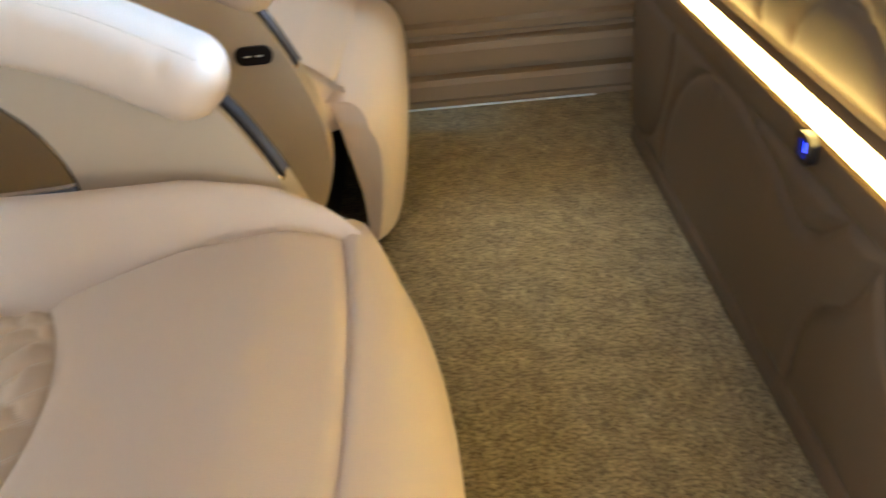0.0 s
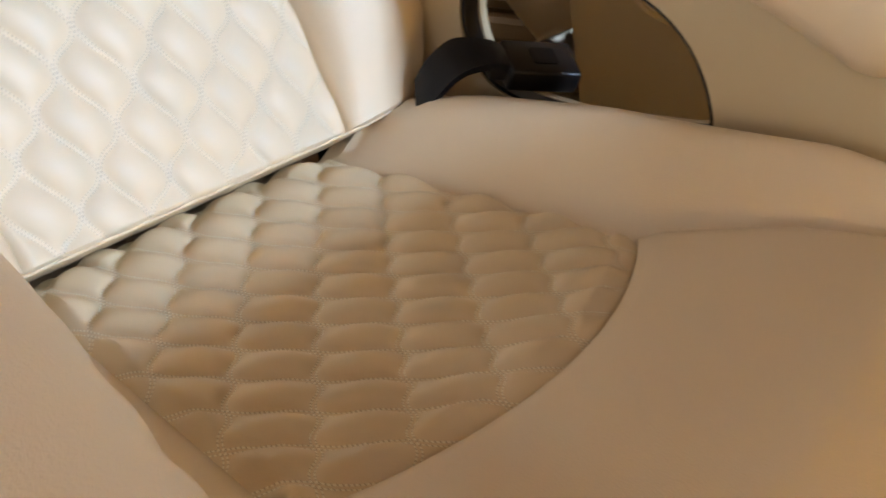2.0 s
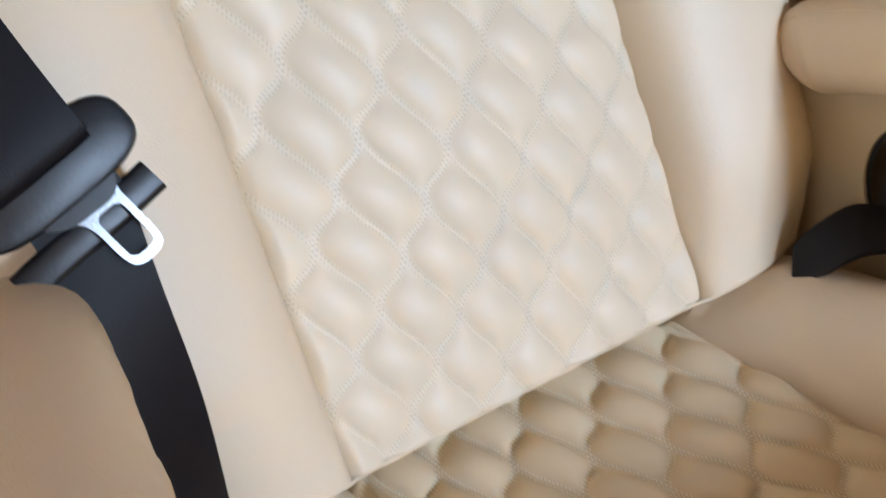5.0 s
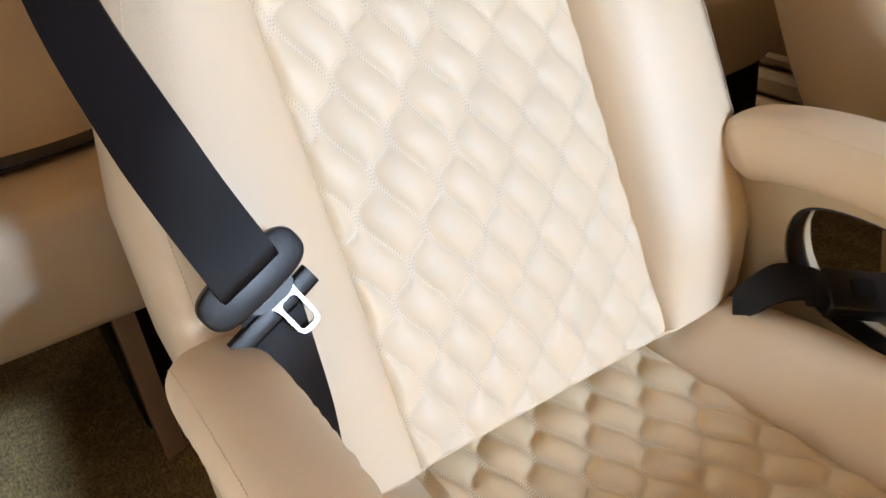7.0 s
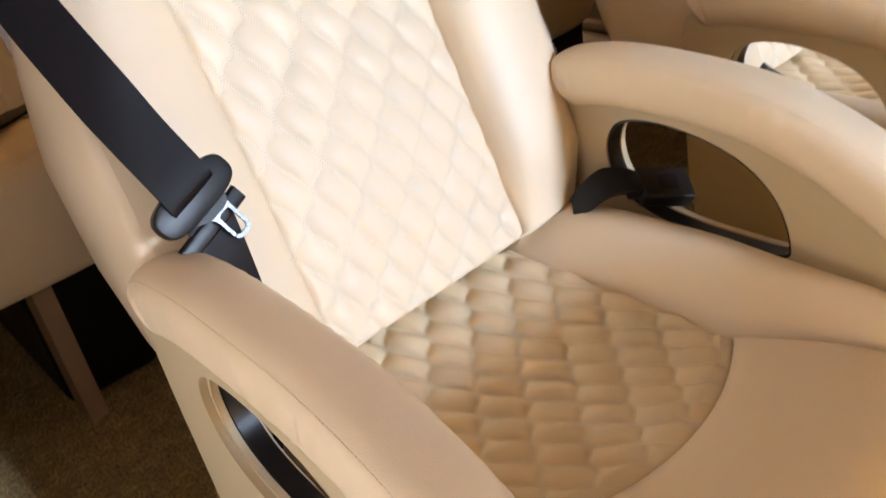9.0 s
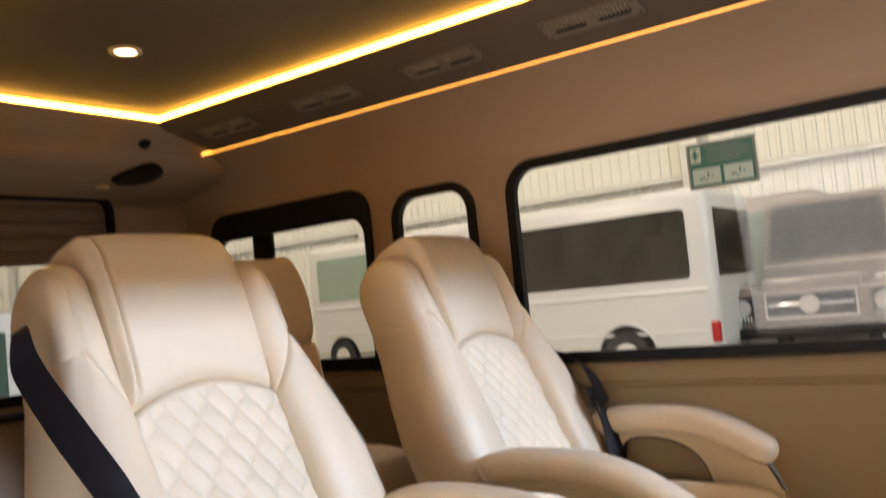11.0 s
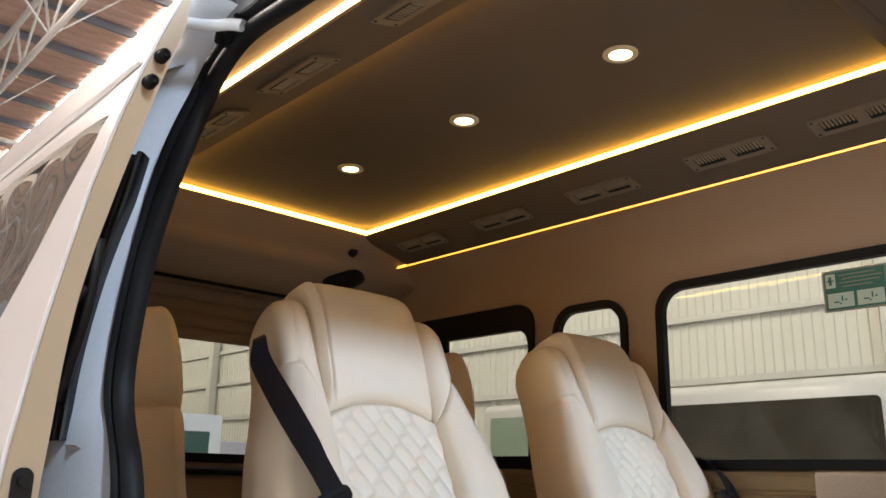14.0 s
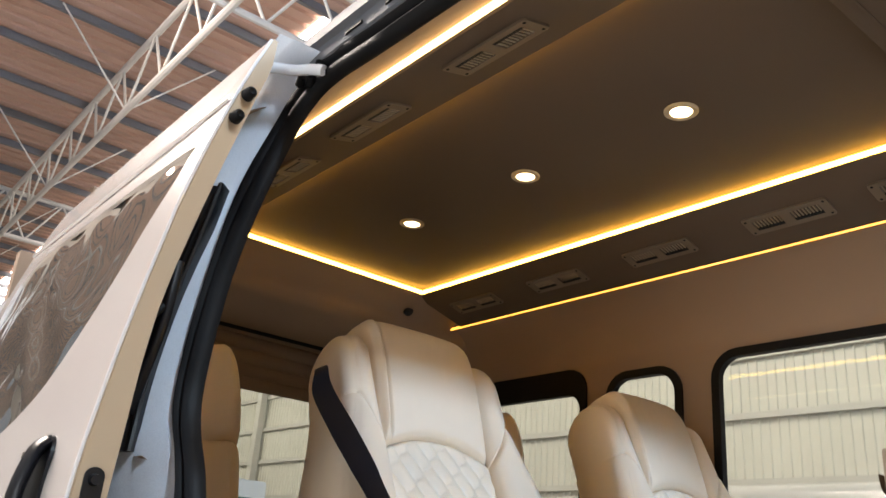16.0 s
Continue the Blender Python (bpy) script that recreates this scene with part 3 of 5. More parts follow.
def stitch_mesh(lines, up, pitch=0.0040):
    """Short raised stitches along the lines."""
    bm = B()
    for line in lines:
        acc = 0.0
        for a, b in zip(line, line[1:]):
            a, b = V(a), V(b)
            d = (b - a).length
            if d < 1e-6:
                continue
            t = (b - a) / d
            side = t.cross(up).normalized()
            nn = side.cross(t).normalized()
            while acc < d:
                c = a + t * acc
                q = [c + t * (k * 0.0012) + side * (j * 0.0004) + nn * g for k in (-1, 1) for j, g in ((-1, -0.0006), (-0.7, 0.0003), (0.7, 0.0003), (1, -0.0006))]
                v = [bm.verts.new(x) for x in q]
                for i in range(3):
                    bm.faces.new((v[i], v[i + 1], v[i + 5], v[i + 4]))
                bm.faces.new((v[0], v[1], v[2], v[3]))
                bm.faces.new((v[4], v[7], v[6], v[5]))
                acc += pitch
            acc -= d
    return bm


def foot_roll(s):
    """How far the back's foot turns under, below its welt."""
    t = min(1.0, max(0.0, (0.013 - s) / 0.010))
    return 0.070 * t ** 2.5


def welt_s(u):
    return 0.006 + 0.012 * min(1.2, max(0.0, (abs(u) - 0.15) / 0.10)) ** 2


def back_quilt_mesh():
    bm = B()
    us, vs = steps(-0.151, 0.151, 160), steps(0, 1, 250)

    def f(u, v):
        s = 0.003 + (arch(u) - 0.003) * v
        edge = min(1, (0.152 - abs(u)) / 0.010, (arch(u) - s) / 0.012 + 0.05)
        h = -0.003 - 0.009 * (1 - max(0, edge)) ** 2 + 0.0058 * puff(*quilt_back(s, u), BACK_GAPS) * max(0, edge) + 0.012 * math.sin(math.pi * min(1, max(0, s / 0.45))) * (1 - (u / 0.15) ** 2)
        return on_back(s, u, h - foot_roll(s))

    grid(bm, f, us, vs, uv=lambda u, v: wave(*quilt_back(0.003 + (arch(u) - 0.003) * v, u)))
    return bm


def foot_welt_mesh():
    """Piping across the foot of the backrest, over panel and bolsters."""
    bm = B()
    pts = []
    for u in steps(-0.232, 0.232, 60):
        a, s = abs(u), welt_s(u)
        h = 0.0015
        if a > 0.150:
            sec = bolster_section(s)[:18]
            h = lerp_table(a, [k[0] for k in sec], [k[1] for k in sec]) + 0.0005
        pts.append(on_back(s + 0.003, u, h - foot_roll(0.009) + 0.002 * math.exp(-((a - 0.15) / 0.01) ** 2)))
    sweep(bm, pts, ellipse(0.0013, 0.0013, 8), up=tuple(NORM))
    return bm


def slant(u):
    """Height of the seam between side bolster and headrest wing."""
    return 0.445 + 0.115 * min(1, max(0, (u - 0.15) / 0.085)) ** 0.8


def bolster_mesh(side):
    bm = B()
    n = len(bolster_section(0.1))

    def f(v, k):
        s1 = slant(bolster_section(0.45)[k][0])
        s = welt_s(bolster_section(0.0)[k][0]) - 0.003 + (s1 - welt_s(bolster_section(0.0)[k][0]) + 0.003) * v
        u, h = bolster_section(s)[k]
        lo = math.sqrt(min(1.0, max(0.0, (s - welt_s(u) + 0.020) / 0.05)))
        u = 0.149 + (u - 0.149) * (0.80 + 0.20 * lo)
        h -= foot_roll(s - welt_s(u) + 0.006)
        e = max(0, 1 - (1 - v) / 0.035)
        return on_back(s, side * u, h - (0.014 if side > 0 else 0.006) * e * e - (0.003 if k == 12 else 0))

    SEAMS["bb%d" % side] = [[f(v, 12) + V((0.002, side * o, 0.001)) for v in steps(0.10, 0.97, 60)] for o in (-0.0055, 0.0045)]
    grid(bm, f, [0.13 * i / 20 for i in range(20)] + steps(0.13, 0.95, 24) + [0.963, 0.976, 0.988, 1.0], list(range(n)))
    return bm


def wing_mesh(side):
    bm = B()
    n = len(bolster_section(0.1))
    s1 = 0.752

    def f(v, k):
        s0 = slant(bolster_section(0.45)[k][0]) - 0.002
        s = s0 + (s1 - s0) * v
        u, h = bolster_section(s)[k]
        r = math.sqrt(max(0.0, 1 - ((s - s1 + 0.085) / 0.0851) ** 2)) if s > s1 - 0.085 else 1.0
        u = 0.149 + (u - 0.149) * ((0.55 + 0.45 * r) if side < 0 else (0.62 + 0.38 * r) * (1 + 0.17 * min(1, 2 * v)))
        h = -0.08 + (h + 0.08) * r
        if side < 0:
            # deep fold beside the head panel's welt
            h -= 0.036 * math.exp(-((u - 0.149) / 0.0075) ** 2) * min(1, v / 0.15)
        e = max(0, 1 - v / 0.05)
        return on_back(s, side * u, h - (0.014 if side > 0 else 0.006) * e * e - (0.003 if k == 12 else 0))

    SEAMS["hw%d" % side] = [[f(v, 12) + V((0.002, side * o, 0.001)) for v in steps(0.03, 0.85, 50)] for o in (-0.0055, 0.0045)]

    grid(bm, f, [0, 0.012, 0.025, 0.038] + steps(0.05, 0.6, 14) + [0.6 + 0.4 * math.sin(math.pi / 2 * i / 16) for i in range(1, 17)], list(range(n)))
    return bm


def head_panel_mesh():
    bm = B()

    def f(u, v):
        a = arch(u)
        prof = cat([(a, -0.012), (a + 0.006, 0.004), (a + 0.03, 0.018), (0.60, 0.034), (0.69, 0.040), (0.748, 0.033), (0.780, 0.010), (0.790, -0.03), (0.780, -0.09), (0.74, -0.155)], 5)
        i = v * (len(prof) - 1)
        k = min(int(i), len(prof) - 2)
        s, h = prof[k] * (1 - i + k) + prof[k + 1] * (i - k)
        e = min(1, abs(u) / 0.152)
        deep = max(0, abs(u) / 0.152 - 1) / 0.05 * 0.05
        # a folded welt stands along one edge, the other runs out softly
        welt = 0.012 * math.exp(-((u + 0.1415) / 0.0062) ** 2) - 0.008 * math.exp(-((u + 0.1295) / 0.0034) ** 2)
        h -= (0.022 if u > 0 else 0.016) * e ** 14 + 0.006 * e ** 2 - welt * min(1, (s - a) / 0.05)
        s -= 0.010 * e ** 6 * max(0, (s - 0.6) / 0.17)
        near = math.exp(-((u + 0.146) / 0.012) ** 2)
        wr = 0.0012 * noise.noise(V((u * 60, s * 9, 3.0))) + 0.0022 * near * noise.noise(V((u * 30, s * 95, 1.0))) * min(1, max(0, s - 0.52) / 0.1)
        wr += 0.0008 * max(0, e - 0.8) / 0.2 * noise.noise(V((u * 20, s * 70, 1.0)))
        back = min(1, max(0.0, (v - 0.45) / 0.2))
        return on_back(s - deep * back, max(-0.152, min(0.152, u)), h + wr - deep * (1 - back))

    SEAMS["hp"] = [[f(u, v) + NORM * 0.0006 for v in steps(0.04, 0.86, 60)] for u in (-0.1335, -0.1265)]
    grid(bm, f, [-0.1596] + steps(-0.152, -0.120, 24)[:-1] + steps(-0.120, 0.152, 36) + [0.1596], steps(0, 1, 90))
    return bm


def back_shell_mesh():
    bm = B()

    def f(a, s):
        W = half_width(s) - 0.04
        r = math.sqrt(max(0, 1 - max(0, (s - 0.66) / 0.1) ** 2)) if s > 0.66 else 1
        return on_back(s, a * W, -0.08 - 0.098 * r - 0.02 * (1 - a * a))

    grid(bm, f, steps(-1, 1, 12), steps(-0.05, 0.755, 24))
    return bm


def seam_u(x):
    """Where the seat's side bolster begins."""
    return lerp_table(x, [-0.44, -0.15, -0.05, 0.02, 0.09], [0.146, 0.164, 0.205, 0.232, 0.245])


def top_z(x, u):
    z = lerp_table(x, [-0.51, -0.482, -0.455, -0.415, -0.37, -0.15, -0.05, 0.03, 0.09], [0.250, 0.272, 0.281, 0.281, 0.280, 0.276, 0.285, 0.284, 0.266])
    return z + 0.004 - 0.12 * u * u


def seat_quilt_mesh():
    bm = B()

    def place(a, v):
        x0 = -0.505
        u = a * 0.166
        x = x0 + (arc_front(u) - x0) * v
        return x, a * min(seam_u(x), 0.167)

    def f(a, v):
        x, u = place(a, v)
        edge = min(1, (1 - abs(a)) / 0.07, (1 - v) / 0.04)
        return V((x, u, top_z(x, u) - 0.006 * (1 - edge) + 0.0082 * puff(*quilt_seat(x, u), SEAT_GAPS) * edge - 0.004))

    grid(bm, f, steps(-1, 1, 160), steps(0, 1, 190), uv=lambda a, v: wave(*quilt_seat(*place(a, v))))
    return bm


def seat_front_mesh():
    bm = B()

    def f(a, v):
        u0 = a * 0.167
        x0 = arc_front(u0)
        x1 = 0.092 - 0.016 * a * a
        x = x0 + (x1 - x0) * v
        u = a * (0.167 + (0.243 - 0.167) * min(1, v * 1.15))
        e = min(1, v / 0.07, (1 - v) / 0.05, (1 - abs(a)) / 0.05)
        return V((x, u, top_z(x, u) + 0.008 * math.sin(math.pi * v) - 0.007 * (1 - e) ** 2))

    grid(bm, f, steps(-1, 1, 50), steps(0, 1, 30))
    return bm


def seat_bolster_mesh(side, short=False):
    bm = B()
    xs = steps(-0.490, 0.09, 44)
    n = 25

    def f(x, k):
        u0 = seam_u(x) - 0.002
        zt = lerp_table(x, [-0.490, -0.455, -0.41, -0.34, -0.22, -0.05, 0.02, 0.07, 0.09], [0.286, 0.306, 0.320, 0.330, 0.336, 0.330, 0.312, 0.284, 0.266])
        zs = top_z(x, u0) - 0.016
        uo = lerp_table(x, [-0.490, -0.40, -0.2, 0.0, 0.04, 0.07, 0.09], [0.252, 0.262, 0.270, 0.274, 0.272, 0.264, 0.250])
        zb = lerp_table(x, [-0.490, 0.0, 0.05, 0.09], [0.16, 0.16, 0.235, 0.250])
        if short and x > 0.0:
            e = (x / 0.09) ** 2
            uo, zt, zb = uo - 0.014 * e, zt - 0.016 * e, min(zb, 0.20)
        sec = cat([(u0, zs), (u0 + 0.006, zs + 0.012), (u0 + (uo - u0) * 0.45, zt - 0.004), (u0 + (uo - u0) * 0.70, zt), (uo - 0.012, zt - 0.014), (uo, max(zt - 0.05, zb + 0.002)), (uo - 0.004, zb)], 4)
        u, z = sec[k]
        if x < -0.36:
            z += 0.0028 * math.sin(x * 230 + u * 70 + 2 * math.sin(u * 60)) * min(1, (-0.36 - x) / 0.05) * min(1, k / 5)
        return V((x, side * u, z))

    grid(bm, f, xs, list(range(n)))
    return bm


def legrest_mesh(short=False):
    """Padded front lip of the seat, running down to the floor."""
    bm = B()

    def f(a, v):
        prof = cat([(0.062, 0.268) if short else (0.090, 0.262), (0.098, 0.266), (0.128, 0.252), (0.154, 0.222), (0.163, 0.180), (0.160, 0.12), (0.150, 0.06), (0.138, 0.025), (0.10, 0.012)], 4)
        i = v * (len(prof) - 1)
        k = min(int(i), len(prof) - 2)
        x, z = prof[k] * (1 - i + k) + prof[k + 1] * (i - k)
        W = lerp_table(z, [0.0, 0.03, 0.12, 0.2, 0.26, 0.27], [0.235, 0.25, 0.262, 0.268, 0.272, 0.272])
        k2 = min(1, max(0, (0.266 - z) / 0.04))
        b = min(1.0, abs(a))
        x2 = x - (0.016 + 0.030 * k2) * b ** 2.2 - 0.012 * k2 * b ** 14
        if short:
            # rounder shoulders and a flatter front
            x2 = x - 0.004 * b ** 2 - 0.020 * k2 * b ** 6 - 0.010 * k2 * b ** 20
            up = min(1, max(0, (z - 0.15) / 0.10))
            W -= 0.016 * min(1, max(0, (z - 0.225) / 0.04)) ** 2
            z -= 0.026 * up * b ** 5
        if abs(a) > 1:
            # side wall of the pad, running back towards the seat's panel
            x2 = min(x2, x2 + (lerp_table(z, [0.0, 0.10, 0.20, 0.262], [0.085, 0.085, 0.070, 0.050]) + (0.012 if short else 0.0) - x2) * min(1, (abs(a) - 1) * 4))
            W -= 0.010 * (abs(a) - 1) * 4
        return V((x2, math.copysign(b, a) * W, z))

    aa = [-1.25, -1.12, -1.04] + [math.sin(math.pi / 2 * i / 20) for i in range(-20, 21)] + [1.04, 1.12, 1.25]
    grid(bm, f, aa, steps(0, 1, 40))
    return bm


HOLE = cat([(-0.398, 0.385), (-0.383, 0.422), (-0.338, 0.436), (-0.270, 0.433), (-0.210, 0.414), (-0.170, 0.380), (-0.150, 0.335), (-0.156, 0.310), (-0.220, 0.304), (-0.290, 0.304),
            (-0.350, 0.316), (-0.385, 0.342)], 4, True)
PANEL = cat([(-0.470, 0.30), (-0.478, 0.40), (-0.470, 0.455), (-0.40, 0.488), (-0.28, 0.492), (-0.16, 0.460), (-0.05, 0.408), (-0.016, 0.384), (0.024, 0.310), (0.048, 0.230), (0.046, 0.160), (0.014, 0.100),
             (-0.06, 0.060), (-0.20, 0.045), (-0.36, 0.050), (-0.44, 0.12)], 4, True)
PAD = cat([(-0.470, 0.452), (-0.440, 0.474), (-0.35, 0.487), (-0.209, 0.482), (-0.12, 0.457), (-0.055, 0.424), (-0.004, 0.394)], 20)


def side_panel_mesh(u0, u1):
    bm = B()
    plate(bm, [tuple(p) for p in PANEL], [[tuple(p) for p in HOLE]], lambda a, b, d: (a, u0 + d, b), u1 - u0)
    return bm


def loop_tube(bm, loop, y, w, h):
    sweep(bm, [(a, y, b) for a, b in loop], [(-w, -h), (w, -h), (w, h), (-w, h)], up=(0, 1, 0), closed=True)


def arm_pad_mesh(u):
    bm = B()
    n = len(PAD)

    def f(i, k):
        t = i / (n - 1)
        a = 2 * math.pi * k / 32
        p = PAD[i]
        q0, q1 = PAD[max(0, i - 1)], PAD[min(n - 1, i + 1)]
        d = V((q1[0] - q0[0], 0, q1[1] - q0[1])).normalized()
        up = V((-d.z, 0, d.x))
        end = min(1.0, math.sqrt(max(0, 1 - (1 - min(1, t / 0.10)) ** 2)), math.sqrt(max(0, 1 - (1 - min(1, (1 - t) / 0.10)) ** 2)))
        end = max(end, 0.05)
        c, s = math.cos(a), math.sin(a)
        wv = 0.0375 * end * math.copysign(abs(c) ** 0.8, c)
        hv = 0.036 * end * math.copysign(abs(s) ** 0.75, s)
        wr = 0.0008 * noise.noise(V((p[0] * 70, u * 5, s * 1.5))) if s < 0.5 else 0
        if -0.6 < s < 0.8:
            fold = 0.5 + 0.5 * math.sin(p[0] * 330 + 1.6 * math.sin(p[0] * 61 + 1.1) + 1.4 * s)
            gathered = 0.9 * math.exp(-((t - 0.11) / 0.055) ** 2) + 0.75 * math.exp(-((t - 0.45) / 0.14) ** 2) + 0.5 * math.exp(-((t - 0.82) / 0.06) ** 2)
            wr -= 0.0046 * fold ** 1.5 * gathered * max(0.0, 1 - abs(s - 0.1) / 0.7) ** 0.7
        return V((p[0], u, p[1])) + V((0, 1, 0)) * (wv + wr * c) + up * (hv + wr * abs(s) - 0.004)

    SEAMS["pad%.3f" % u] = [[f(i, k) + V((0, math.copysign(0.0006, math.cos(k / 5.1)), 0)) for i in range(12, n - 9)] for k in (12,)]
    rows = grid(bm, f, list(range(n)), list(range(33)))
    bmesh.ops.remove_doubles(bm, verts=bm.verts, dist=1e-5)
    return bm


def ribbon(bm, pts, widths, across, thick=0.0014, n=8):
    """A strap through the points; across gives its sideways direction at each point."""
    P, A = cat(pts, n), cat(across, n)
    m = len(P)
    w = [lerp_table(i / (m - 1), np.linspace(0, 1, len(widths)), widths) for i in range(m)]
    rows = []
    for i in range(m):
        a = V(A[i]).normalized()
        t = V(P[min(m - 1, i + 1)] - P[max(0, i - 1)]).normalized()
        nn = a.cross(t).normalized() * thick
        c = V(P[i])
        rows.append([bm.verts.new(c + a * w[i] * k / 2 + nn * g) for k, g in ((-1, 1), (-0.4, 1.3), (0.4, 1.3), (1, 1), (1, -1), (-1, -1))])
    for i in range(m - 1):
        for j in range(6):
            bm.faces.new((rows[i][j], rows[i][(j + 1) % 6], rows[i + 1][(j + 1) % 6], rows[i + 1][j]))
    return bm


CACHE = {}


def shared(key, make, material, name, parent, label=""):
    """A part whose mesh both seats share."""
    if key not in CACHE:
        CACHE[key] = mesh_of(name, make(), material)
    ob = new(name, CACHE[key])
    ob.parent = parent
    return tagged(ob, label)


def make_captain_seat(y, side, label):
    """side: +1 with the belt's shoulder end on the seat's -y side, -1 mirrored."""
    seat = thing("captain_seat", label, "seat", (0, y, 0), "captain seats")
    back = shared("shell", back_shell_mesh, leather, "backrest", seat)
    shared("bq", back_quilt_mesh, leather_quilt, "quilted_back_panel", back, "quilted cream leather with double stitching")
    shared("wf", foot_welt_mesh, leather, "piping", back, "pale piping across the foot of the backrest")
    for sd in (-1, 1):
        shared("bb%d" % sd, lambda: bolster_mesh(sd), leather, "back_bolster", back)
        shared("hw%d" % sd, lambda: wing_mesh(sd), leather, "headrest_wing", back)
        for key in ("bb%d" % sd, "hw%d" % sd):
            for r in (0, 1):
                shared("s%s%d" % (key, r), lambda: stitch_mesh(SEAMS[key][r:r + 1], (NORM + V((0, sd, 0))).normalized()), thread, "stitching", back)
    shared("hp", head_panel_mesh, leather, "headrest_panel", back)
    for r in (0, 1):
        shared("sh%d" % r, lambda: stitch_mesh(SEAMS["hp"][r:r + 1], NORM), thread, "stitching", back)
    cush = shared("cf", seat_front_mesh, leather, "cushion_front", seat)
    shared("cq", seat_quilt_mesh, leather_quilt_seat, "quilted_cushion_panel", cush, "quilted cream leather with stitched waves")
    for sd in (-1, 1):
        shared("cb%d%d" % (sd, side), lambda: seat_bolster_mesh(sd, side < 0), leather, "cushion_bolster", cush)
    short = side < 0
    if short:
        # the far seat's cushion ends a little earlier
        cush.scale.x, cush.location.x = 0.92, -0.0356
    shared("lr%d" % side, lambda: legrest_mesh(short), leather, "legrest", seat).location.x = -0.044 if short else 0.0
    bm = B()
    box(bm, -0.40, 0.00, -0.25, 0.25, 0.0, 0.20, 0.02)
    part("base", bm, rubber, seat)
    for sd in (-1, 1):
        u0, u1 = sorted((sd * 0.272, sd * 0.312))
        pn = part("armrest_panel", side_panel_mesh(u0, u1), seat_shell, seat, "beige moulded side panel with an oval opening")
        if short:
            pn.scale.x, pn.location.x = 0.955, -0.0215
        shared("ap%d" % sd, lambda: arm_pad_mesh(sd * 0.285), leather, "armrest_pad", seat)
        shared("sp%d" % sd, lambda: stitch_mesh(SEAMS["pad%.3f" % (sd * 0.285)], V((0, -0.6, 0.8))), thread, "stitching", seat)
        bm = B()
        loop_tube(bm, HOLE, sd * 0.285, 0.004, 0.010)
        part("opening_trim", bm, black_plastic, pn, "black trim inside the oval opening")
        bm = B()
        loop_tube(bm, HOLE, sd * 0.3005, 0.0045, 0.0035)
        part("opening_ring", bm, seat_shell, pn)
        edge = [(p[0] + 0.0015, sd * 0.292, p[1]) for p in PANEL if p[0] > -0.02 and 0.292 < p[1] < 0.386]
        bm = B()
        sweep(bm, edge, [(-0.0015, -0.011), (0.0025, -0.011), (0.0025, 0.011), (-0.0015, 0.011)], up=(0, 1, 0))
        part("edge_strip", bm, black_plastic, pn, "black inlay on the panel's front edge")
        bm = B()
        sweep(bm, [(a + 0.002, b + 0.004, c) for a, b, c in edge], [(-0.001, -0.002), (0.0035, -0.002), (0.0035, 0.002), (-0.001, 0.002)], up=(0, 1, 0))
        part("chrome_line", bm, chrome, pn, "thin chrome line on the panel's edge")
        bm = B()
        box(bm, 0.018, 0.026, sd * 0.292 - 0.012, sd * 0.292 + 0.012, 0.290, 0.312, 0.002)
        part("gold_clip", bm, gold, pn, "small gold clip on the panel's edge")
        for xx, zz in ((-0.099, 0.338), (-0.042, 0.330)) if not short else ((-0.081, 0.338), (-0.021, 0.330)):
            bm = B()
            yo = sd * 0.3125
            plate(bm, rrect(xx - 0.023, xx + 0.023, zz - 0.011, zz + 0.011, 0.0105), [], lambda a, b, d: (a, yo + sd * d, b), 0.004)
            sw = part("switch", bm, black_plastic, pn, "black rocker switch")
            bm = B()
            for k in (-1, 1):
                box(bm, xx + k * 0.007 - 0.004, xx + k * 0.007 + 0.004, yo + sd * 0.0045 - 0.0006, yo + sd * 0.0045 + 0.0006, zz - 0.0010, zz + 0.0006)
            part("switch_mark", bm, sign_white, sw, "pale mark on the switch")
    # belt: shoulder strap, tongue plate, lap strap, buckle on the other side
    m = -side
    A3 = (V((0, 1, 0)) * (m * 0.92) - RECL * 0.39).normalized()
    B3 = (V((0, 1, 0)) * (-m * 0.39) - RECL * 0.92).normalized()
    C0 = on_back(0.234, m * 0.246, 0.087)

    def put(a, b, c=0.0):
        return C0 + A3 * a + B3 * b + NORM * c

    if short:
        run = [on_back(0.43, m * 0.262, -0.10), on_back(0.42, m * 0.292, -0.05), on_back(0.385, m * 0.300, 0.010), on_back(0.34, m * 0.285, 0.065), on_back(0.29, m * 0.264, 0.090)]
        wide = [0.040, 0.042, 0.045, 0.048, 0.050]
        flat = [(-0.3, m * 0.6, -0.6), (-0.4, m * 0.55, -0.6), (-0.4, m * 0.65, -0.45), (-0.25, m * 0.85, -0.25), A3]
    else:
        run = [(-0.720, m * 0.262, 0.862), (-0.675, m * 0.284, 0.856), (-0.648, m * 0.291, 0.806), on_back(0.44, m * 0.288, 0.050), on_back(0.36, m * 0.277, 0.076), on_back(0.30, m * 0.265, 0.090)]
        wide = [0.024, 0.028, 0.044, 0.049, 0.050, 0.051]
        flat = [(-0.15, m * 0.75, -0.45), (-0.30, m * 0.70, -0.45), (-0.42, m * 0.62, -0.42), (-0.40, m * 0.70, -0.35), (-0.25, m * 0.85, -0.25), A3]
    bm = B()
    ribbon(bm, run + [put(0, -0.010, 0.011), put(0, 0.003, 0.002)], wide + [0.051, 0.049], flat + [A3, A3])
    belt = part("seat_belt", bm, webbing, seat, "black seat belt lying over the shoulder")
    bm = B()
